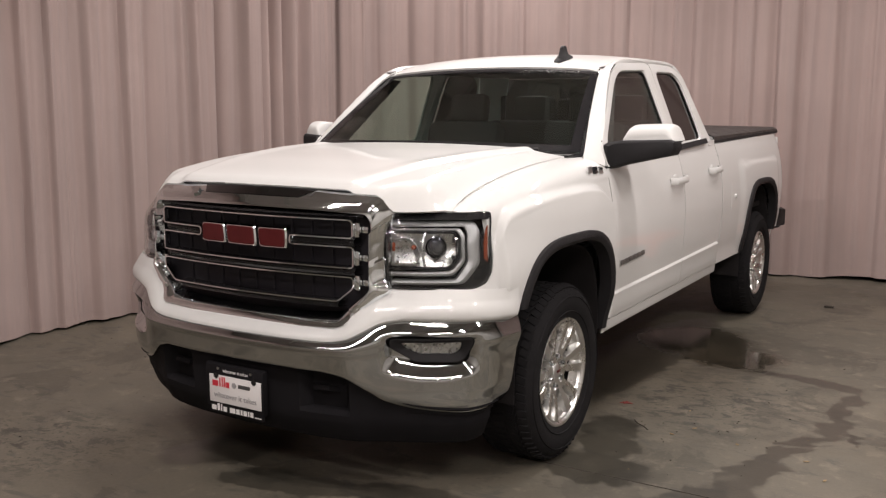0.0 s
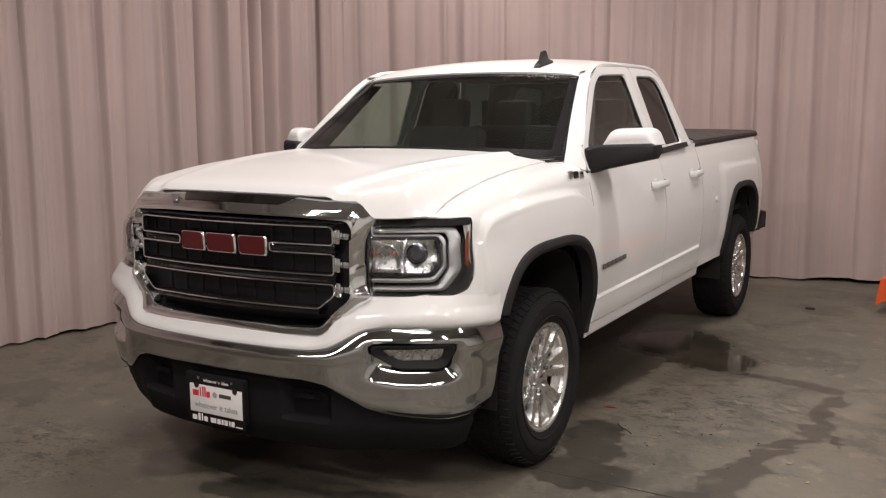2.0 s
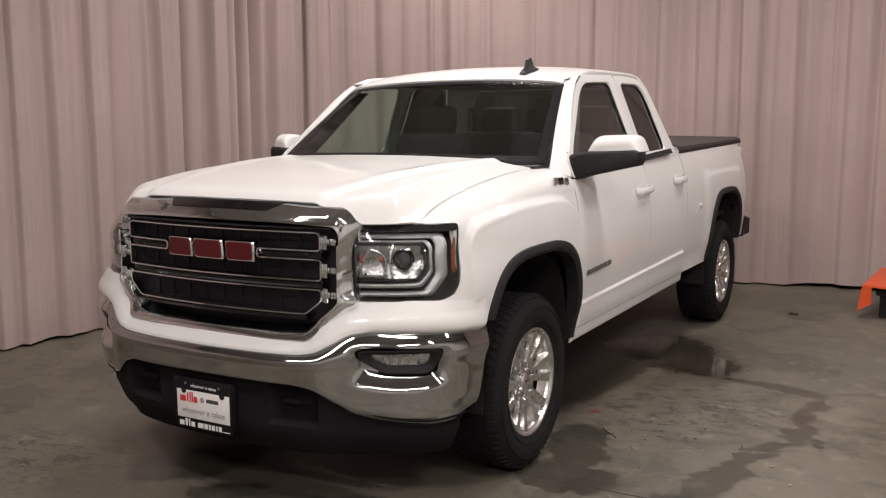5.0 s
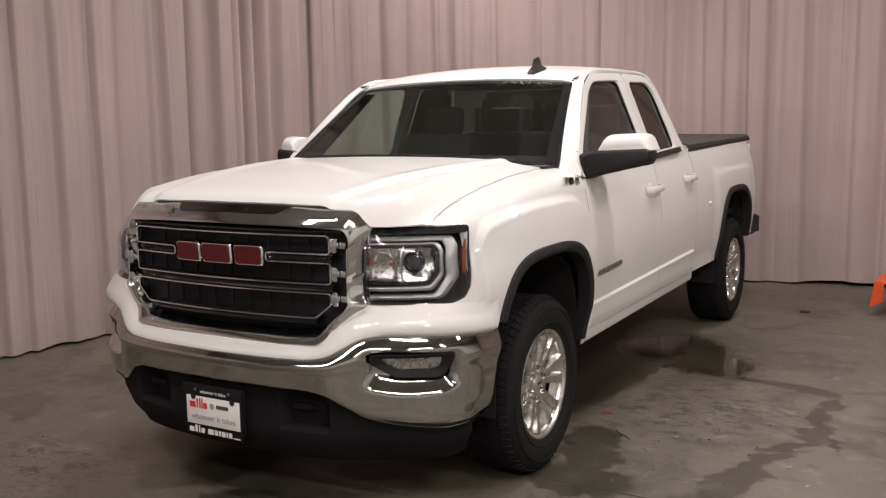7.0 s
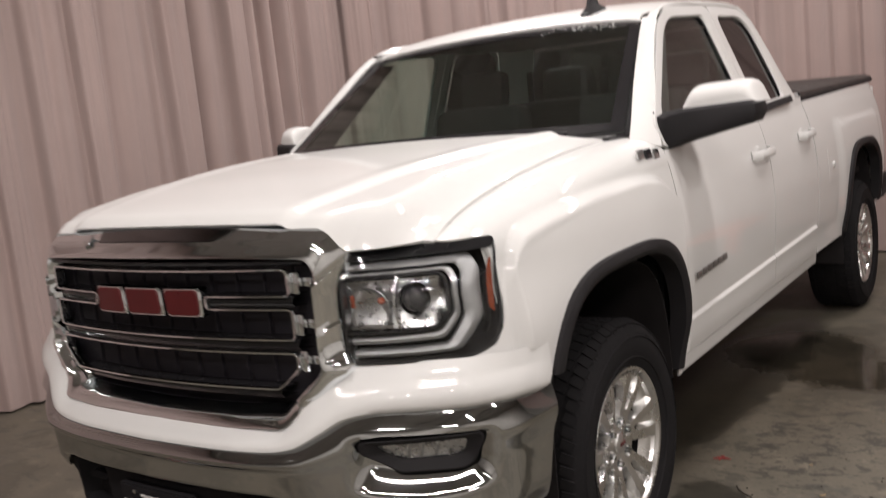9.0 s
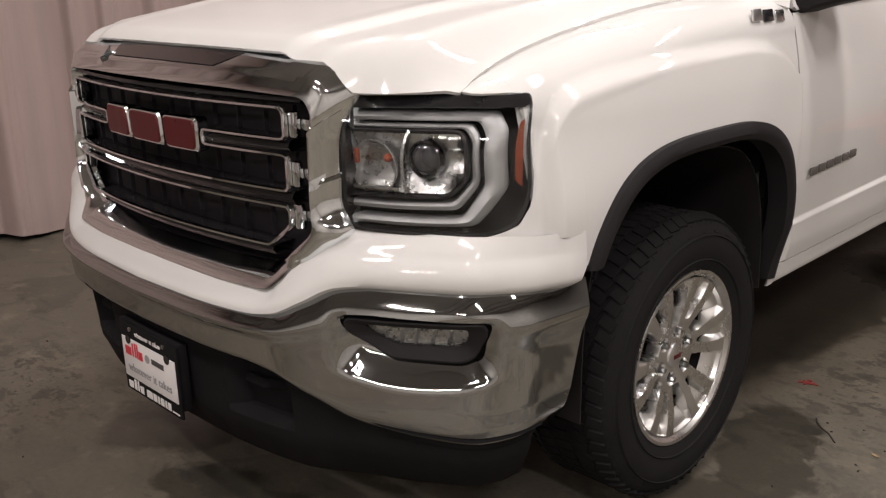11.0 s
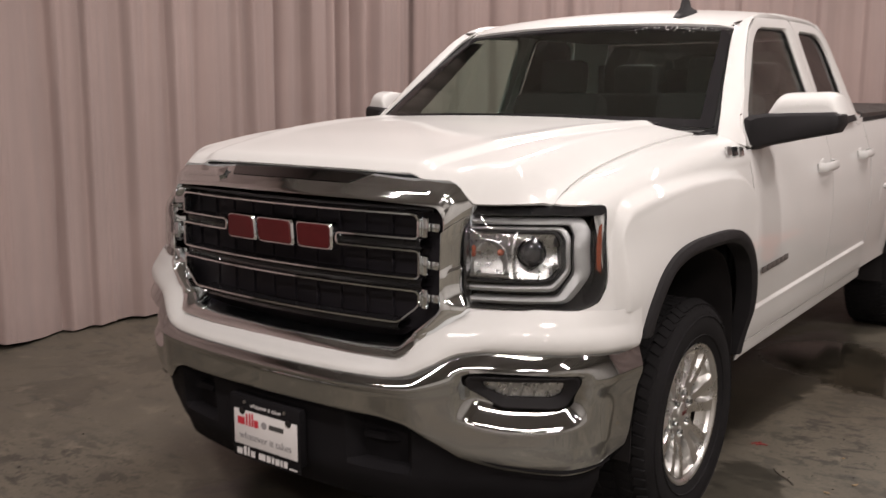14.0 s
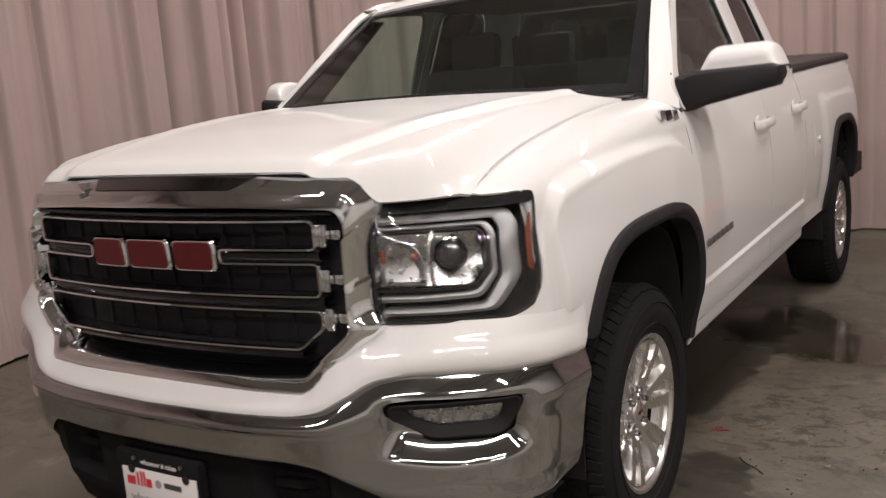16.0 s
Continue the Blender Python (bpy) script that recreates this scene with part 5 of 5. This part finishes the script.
# ---- front plate ----
plate = thing("dealer_plate", (-0.015, -1.0, 0.33), "black and white dealer plate below the bumper", "plate")
part("plate_bracket", boxed((-0.012, -0.990, 0.430), (0.315, 0.030, 0.190), 0.008), VALANCE, truck, "black plate bracket")
part("plate_frame", boxed((-0.015, -1.009, 0.420), (0.305, 0.008, 0.205), 0.003), VALANCE, plate, "black plate frame with print strip")
part("plate_face", boxed((-0.015, -1.0145, 0.4215), (0.287, 0.003, 0.118), 0.001), PLATE_WHITE, plate, "white plate face")
for x in (-0.108, 0.074):
    part("plate_screw", cyl(bmesh.new(), (x, -1.014, 0.508), 0.006, 0.006, "y", 12), SCREW, plate)
for x in (-0.118, 0.092):
    part("frame_tab", cyl(bmesh.new(), (x, -1.017, 0.478), 0.013, 0.003, "y", 16), GLOSSBLACK, plate)


def bar(x0, x1, z0, z1, mt, y=-1.0167, lab=""):
    part("print_bar", boxed(((x0 + x1) / 2, y, (z0 + z1) / 2), (x1 - x0, 0.0016, z1 - z0), 0), mt, plate, lab)


bar(-0.140, -0.108, 0.432, 0.456, PRINT_RED)
for x, h in ((-0.101, 0.470), (-0.087, 0.474), (-0.075, 0.474)):
    bar(x, x + 0.007, 0.432, h, PRINT_RED)
bar(-0.064, -0.045, 0.432, 0.456, PRINT_RED)
part("print_mark", cyl(bmesh.new(), (-0.018, -1.0167, 0.447), 0.012, 0.0016, "y", 18), PRINT_GREY, plate)
bar(0.006, 0.070, 0.440, 0.455, PRINT_DARK)
for x0, x1 in ((-0.150, -0.125), (-0.118, -0.106), (-0.099, -0.092), (-0.085, -0.066)):
    bar(x0, x1, 0.327, 0.347 if x0 < -0.12 or x0 == -0.085 else 0.357, PLATE_WHITE, -1.0137)
for x0, x1 in ((-0.048, -0.018), (-0.012, 0.006), (0.012, 0.022), (0.028, 0.046), (0.052, 0.060), (0.066, 0.082)):
    bar(x0, x1, 0.327, 0.348, PLATE_WHITE, -1.0137)
bar(0.090, 0.125, 0.327, 0.331, PLATE_WHITE, -1.0137)


def words(text, x, y, z, size, mt, parent, lab):
    cu = bpy.data.curves.new("lettering", "FONT")
    cu.body, cu.size, cu.extrude, cu.align_x = text, size, 0.0006, "CENTER"
    tmp = bpy.data.objects.new("lettering", cu)
    scene.collection.objects.link(tmp)
    me = bpy.data.meshes.new_from_object(tmp.evaluated_get(bpy.context.evaluated_depsgraph_get()))
    bpy.data.objects.remove(tmp)
    me.transform(Matrix.Translation((x, y, z)) @ Matrix.Rotation(radians(90), 4, "X"))
    return link("lettering", me, mt, parent, lab)


words("whatever it takes", -0.014, -1.0170, 0.385, 0.034, PRINT_GREY, plate, "grey slogan lettering")
words("whatever it takes", -0.012, -1.0145, 0.495, 0.020, PLATE_WHITE, plate, "small white slogan lettering")

# ---- wheels ----


def wheel_at(x, y, s, turn=0.0):
    """A wheel at the hub face x, with tyre, alloy rim and nuts; s: the side it looks to."""
    R = 0.400
    w = part("wheel", lathe([(0.244, -0.10), (0.247, -0.012), (0.250, 0.004), (0.247, 0.012), (0.238, 0.011), (0.226, 0.000), (0.222, -0.012)], (0, 0, 0), 72), ALLOY, truck, "bright alloy wheel", 30)

    def sub(name, bm, mt, lab=""):
        o = part(name, bm, mt, w, lab, 30)
        return o
    tyre = [(0.243, -0.002), (0.250, 0.010), (0.268, 0.018), (0.300, 0.026), (0.335, 0.028), (0.362, 0.020), (0.380, 0.004), (0.391, -0.016), (0.394, -0.06), (0.394, -0.19), (0.391, -0.225), (0.375, -0.25), (0.330, -0.265), (0.26, -0.25), (0.235, -0.22)]
    sub("tyre", lathe(tyre, (0, 0, 0), 96), RUBBER, "black all-terrain tyre")
    rnd = random.Random(5)
    bm = bmesh.new()
    n = 66
    for i in range(n):
        a = 2 * math.pi * i / n
        for row, (xx, dx) in enumerate(((-0.012, 0.040), (-0.062, 0.044), (-0.120, 0.050), (-0.178, 0.044), (-0.228, 0.040))):
            off = a + (row % 2) * math.pi / n
            wd = 2 * math.pi * R / n * (0.70 if row in (0, 4) else 0.76)
            skew = radians(-18 if row < 2 else 18 if row > 2 else 8)
            mm = Matrix.Rotation(off, 4, "X") @ Matrix.Translation((xx, 0, 0.3945 - (0.004 if row in (0, 4) else 0))) @ Matrix.Rotation(skew, 4, "Z") @ Matrix.Rotation(radians(24 if row == 0 else -24 if row == 4 else 0), 4, "Y")
            r = bmesh.ops.create_cube(bm, size=1.0, matrix=mm @ Matrix.Diagonal((dx * (1.0 if i % 2 else 0.92), wd * 1.06, 0.0075, 1)))
        # shoulder lugs
        mm = Matrix.Rotation(a, 4, "X") @ Matrix.Translation((0.012, 0, 0.366)) @ Matrix.Rotation(radians(55), 4, "Y")
        bmesh.ops.create_cube(bm, size=1.0, matrix=mm @ Matrix.Diagonal((0.034 if i % 2 else 0.022, 0.022, 0.006, 1)))
    sub("tread", bm, RUBBER, "deep tread blocks")
    # raised sidewall rings and bars
    for r in (0.278, 0.345):
        sub("sidewall_ring", lathe([(r - 0.003, 0.020 if r < 0.3 else 0.024), (r, 0.0245 if r < 0.3 else 0.0295), (r + 0.003, 0.021 if r < 0.3 else 0.024)], (0, 0, 0), 72), RUBBER)
    # barrel, brake and nut wells carry their shade in the colour
    sub("barrel", lathe([(0.2225, -0.012), (0.215, -0.05), (0.205, -0.16), (0.20, -0.20)], (0, 0, 0), 72), ALLOY_SHADE, "wheel barrel with shade in its colour")
    sub("barrel_back", lathe([(0.20, -0.16), (0.10, -0.15), (0.0, -0.15)], (0, 0, 0), 36), ALLOY_SHADE, "brake and barrel with shade in their colour")
    sub("brake_disc", lathe([(0.165, -0.10), (0.168, -0.085), (0.08, -0.08)], (0, 0, 0), 48), ALLOY_SHADE)
    # cast face: six twin spokes, pockets between them, windows near the hub
    na, nr = 252, 58
    bm = bmesh.new()
    grid = []
    for j in range(nr + 1):
        r = 0.036 + (0.2255 - 0.036) * j / nr
        row = []
        for i in range(na):
            th = 2 * math.pi * i / na
            ph = (th - turn + math.pi / 6) % (math.pi / 3) - math.pi / 6
            d = r * min(abs(ph - 0.215), abs(ph + 0.215))
            inner = abs(ph) < 0.215
            t = (r - 0.09) / 0.13
            half = 0.0125 + 0.0085 * max(0, t)
            wall = sstep((d - half) / 0.007) * sstep((r - (0.106 if inner else 0.088)) / 0.010) * sstep((0.2235 - r) / 0.006)
            deep = (0.036 if inner else 0.052) * (1 - 0.70 * sstep((r - 0.160) / 0.060))
            xx = -0.026 + 0.028 * sstep((r - 0.06) / 0.165) ** 0.8 - deep * wall
            for q in range(6):
                an = 2 * math.pi * q / 6 + turn + 0.25
                dd = math.hypot(r * math.cos(th) - 0.068 * math.cos(an), r * math.sin(th) - 0.068 * math.sin(an))
                xx -= 0.016 * sstep((0.0205 - dd) / 0.004)
            hole = wall > 0.42 and (0.094 < r < 0.186 if not inner else 0.112 < r < 0.172)
            row.append((bm.verts.new((xx, r * math.cos(th), r * math.sin(th))), hole))
        grid.append(row)
    for a, b in zip(grid, grid[1:]):
        for i in range(na):
            k = (i + 1) % na
            if not (a[i][1] and b[i][1] and a[k][1] and b[k][1]):
                bm.faces.new((a[i][0], a[k][0], b[k][0], b[i][0]))
    sub("spoke_face", bm, ALLOY, "cast alloy face with six twin spokes")
    sub("hub", lathe([(0.036, -0.026), (0.037, -0.07)], (0, 0, 0), 48), ALLOY)
    sub("centre_cap", lathe([(0.0, -0.014), (0.026, -0.016), (0.034, -0.021), (0.0365, -0.028)], (0, 0, 0), 32), BRIGHT, "silver centre cap")
    sub("cap_mark", boxed((-0.0145, 0, 0), (0.003, 0.036, 0.012), 0.001), RED, "plain red cap mark")
    for i in range(6):
        a = 2 * math.pi * i / 6 + turn + 0.25
        sub("wheel_nut", cyl(bmesh.new(), (-0.024, 0.068 * math.cos(a), 0.068 * math.sin(a)), 0.0100, 0.024, "x", 6, 0.0085), CHROME, "chrome wheel nut")
        sub("nut_well", lathe([(0.0180, -0.0375), (0.008, -0.0375)], (0, 0.068 * math.cos(a), 0.068 * math.sin(a)), 20), ALLOY_SHADE)
    base = Matrix.Translation((x, y, R))
    if s < 0:
        base = base @ Matrix.Rotation(math.pi, 4, "Z")
    w.matrix_basis = base
    return w


wheel_at(0.964, 0.045, 1, 0.1)
wheel_at(-0.964, 0.045, -1, 0.3)
wheel_at(0.964, 3.690, 1, 0.55)
wheel_at(-0.964, 3.690, -1, 0.2)
# axles and frame under the body
bm = bmesh.new()
for s in (1, -1):
    box(bm, (s * 0.42, 1.9, 0.50), (0.09, 5.2, 0.16))
cyl(bm, (0, 3.690, 0.40), 0.05, 1.5, "x", 16)
cyl(bm, (0, 0.045, 0.40), 0.04, 1.5, "x", 16)
box(bm, (0, 1.3, 0.56), (1.5, 2.3, 0.06))
box(bm, (0, 0.0, 0.9), (0.9, 0.9, 0.5))
part("chassis", bm, VOID, truck, "dark chassis and axles")

# the nose sits a little wider towards the passenger's side
for ob in [c for c in truck.children_recursive if c.type == "MESH" and c.parent.name.split(".")[0] != "wheel"]:
    if ob.name.split(".")[0] in ("wheel", "steering_wheel", "emblem_rim", "emblem_block"):
        continue
    co = np.empty(len(ob.data.vertices) * 3)
    ob.data.vertices.foreach_get("co", co)
    co = co.reshape(-1, 3)
    fade = np.clip((0.35 - co[:, 1]) / 0.7, 0, 1)
    co[:, 0] -= 0.034 * np.clip((0.5 - co[:, 0]) / 1.0, 0, 1) * fade * fade * (3 - 2 * fade)
    ob.data.vertices.foreach_set("co", co.ravel())
    ob.data.update()

# ---- loose things on the floor ----
rnd = random.Random(9)
bm = bmesh.new()
for k in range(16):
    a = rnd.uniform(0, 6.28)
    r = rnd.uniform(0, 0.026)
    box(bm, (0.945 + 1.6 * r * math.cos(a), 0.955 + r * math.sin(a), 0.002), (rnd.uniform(0.008, 0.026), rnd.uniform(0.006, 0.016), 0.0012 + 0.0001 * k), Matrix.Rotation(a, 4, "Z"))
tagged(part("paint_splash", bm, REDMARK), "small red paint splash on the concrete floor", "paint mark")
bm, bm2 = bmesh.new(), bmesh.new()
for k in range(150):
    x, y = (rnd.uniform(-2.9, 3.6), rnd.uniform(-2.2, 5.0)) if k < 120 else (rnd.gauss(1.45, 0.26), rnd.gauss(0.75, 0.35))
    s = rnd.uniform(0.002, 0.005)
    box(bm if rnd.random() < 0.75 else bm2, (x, y, s * 0.3), (s * rnd.uniform(0.8, 2.4), s, s * 0.6), Matrix.Rotation(rnd.uniform(0, 6.28), 4, "Z"))
tagged(part("grit", bm, DEBRIS), "dark grit and crumbs scattered over the floor", "debris", kind="stuff")
tagged(part("grit", bm2, DEBRIS_TAN), "tan crumbs scattered over the floor", "debris", kind="stuff")
tagged(part("floor_chip", boxed((1.444, 4.20, 0.008), (0.07, 0.035, 0.014), 0.004), DEBRIS), "dark chip lying on the concrete floor", "debris")

tagged(part("twig", tube([(1.078, 0.716, 0.0004), (1.092, 0.690, 0.001), (1.118, 0.662, 0.001), (1.152, 0.640, 0.001), (1.188, 0.598, 0.0004)], 0.005, 0.003, False, (0, 0, 1)), DEBRIS), "thin dark twig lying on the concrete floor", "twig")
for x, y, a in ((1.94, 0.567, 0.4), (2.05, 0.375, 1.3), (1.62, 0.62, 2.2), (1.38, 0.74, 0.9), (1.31, 0.60, 2.8)):
    leaf = sheet([[(0.014 * u, 0.006 * v * (1 - u * u), 0.002 + 0.002 * u * u + 0.002 * v * v) for v in (-1, -0.4, 0.4, 1)] for u in (-0.98, -0.5, 0, 0.5, 0.98)], 0.001)
    bmesh.ops.transform(leaf, matrix=Matrix.Translation((x, y, 0)) @ Matrix.Rotation(a, 4, "Z"), verts=leaf.verts)
    tagged(part("leaf_scrap", leaf, DEBRIS_TAN), "small dry tan leaf scrap on the floor", "leaf scrap", "leaf scraps on the floor")

# orange steel ramp at the edge of the room: a flat deck on legs, folded down at its corner
cart = thing("steel_ramp", (2.25, 4.75, 0), "orange painted steel ramp with folded sides", "ramp")
rows = [[(1.944 + 0.06 * t + 0.50 * u, 4.308 + 1.02 * t - 0.20 * u * (1 - t), 0.275 + 0.004 * t) for t in (0, 0.25, 0.5, 0.75, 1)] for u in (0, 0.1, 0.4, 0.7, 1)]
part("deck", sheet(rows, 0.014, 1), ORANGE, cart)
part("side_flange", sheet([[(1.945 + 0.06 * t - 0.031 * k, 4.306 + 1.02 * t, 0.268 - 0.205 * k) for k in (0, 0.25, 0.6, 1)] for t in (0, 0.05, 0.1, 0.16)], 0.010, 1), ORANGE, cart)
part("front_flange", sheet([[(1.945 + x - 0.031 * k * (1 - x / 0.07), 4.305 - 0.4 * x, 0.268 - (0.205 - 0.9 * x) * k) for k in (0, 0.25, 0.6, 1)] for x in (0, 0.02, 0.045, 0.07)], 0.010, 1), ORANGE, cart)
part("underframe", boxed((2.24, 4.78, 0.225), (0.40, 0.90, 0.07), 0.01), VOID, cart)
for x, y in ((2.10, 4.44), (2.38, 4.40), (2.10, 5.14), (2.38, 5.14)):
    part("leg", boxed((x, y, 0.10), (0.07, 0.07, 0.20), 0.006), BLACK, cart)
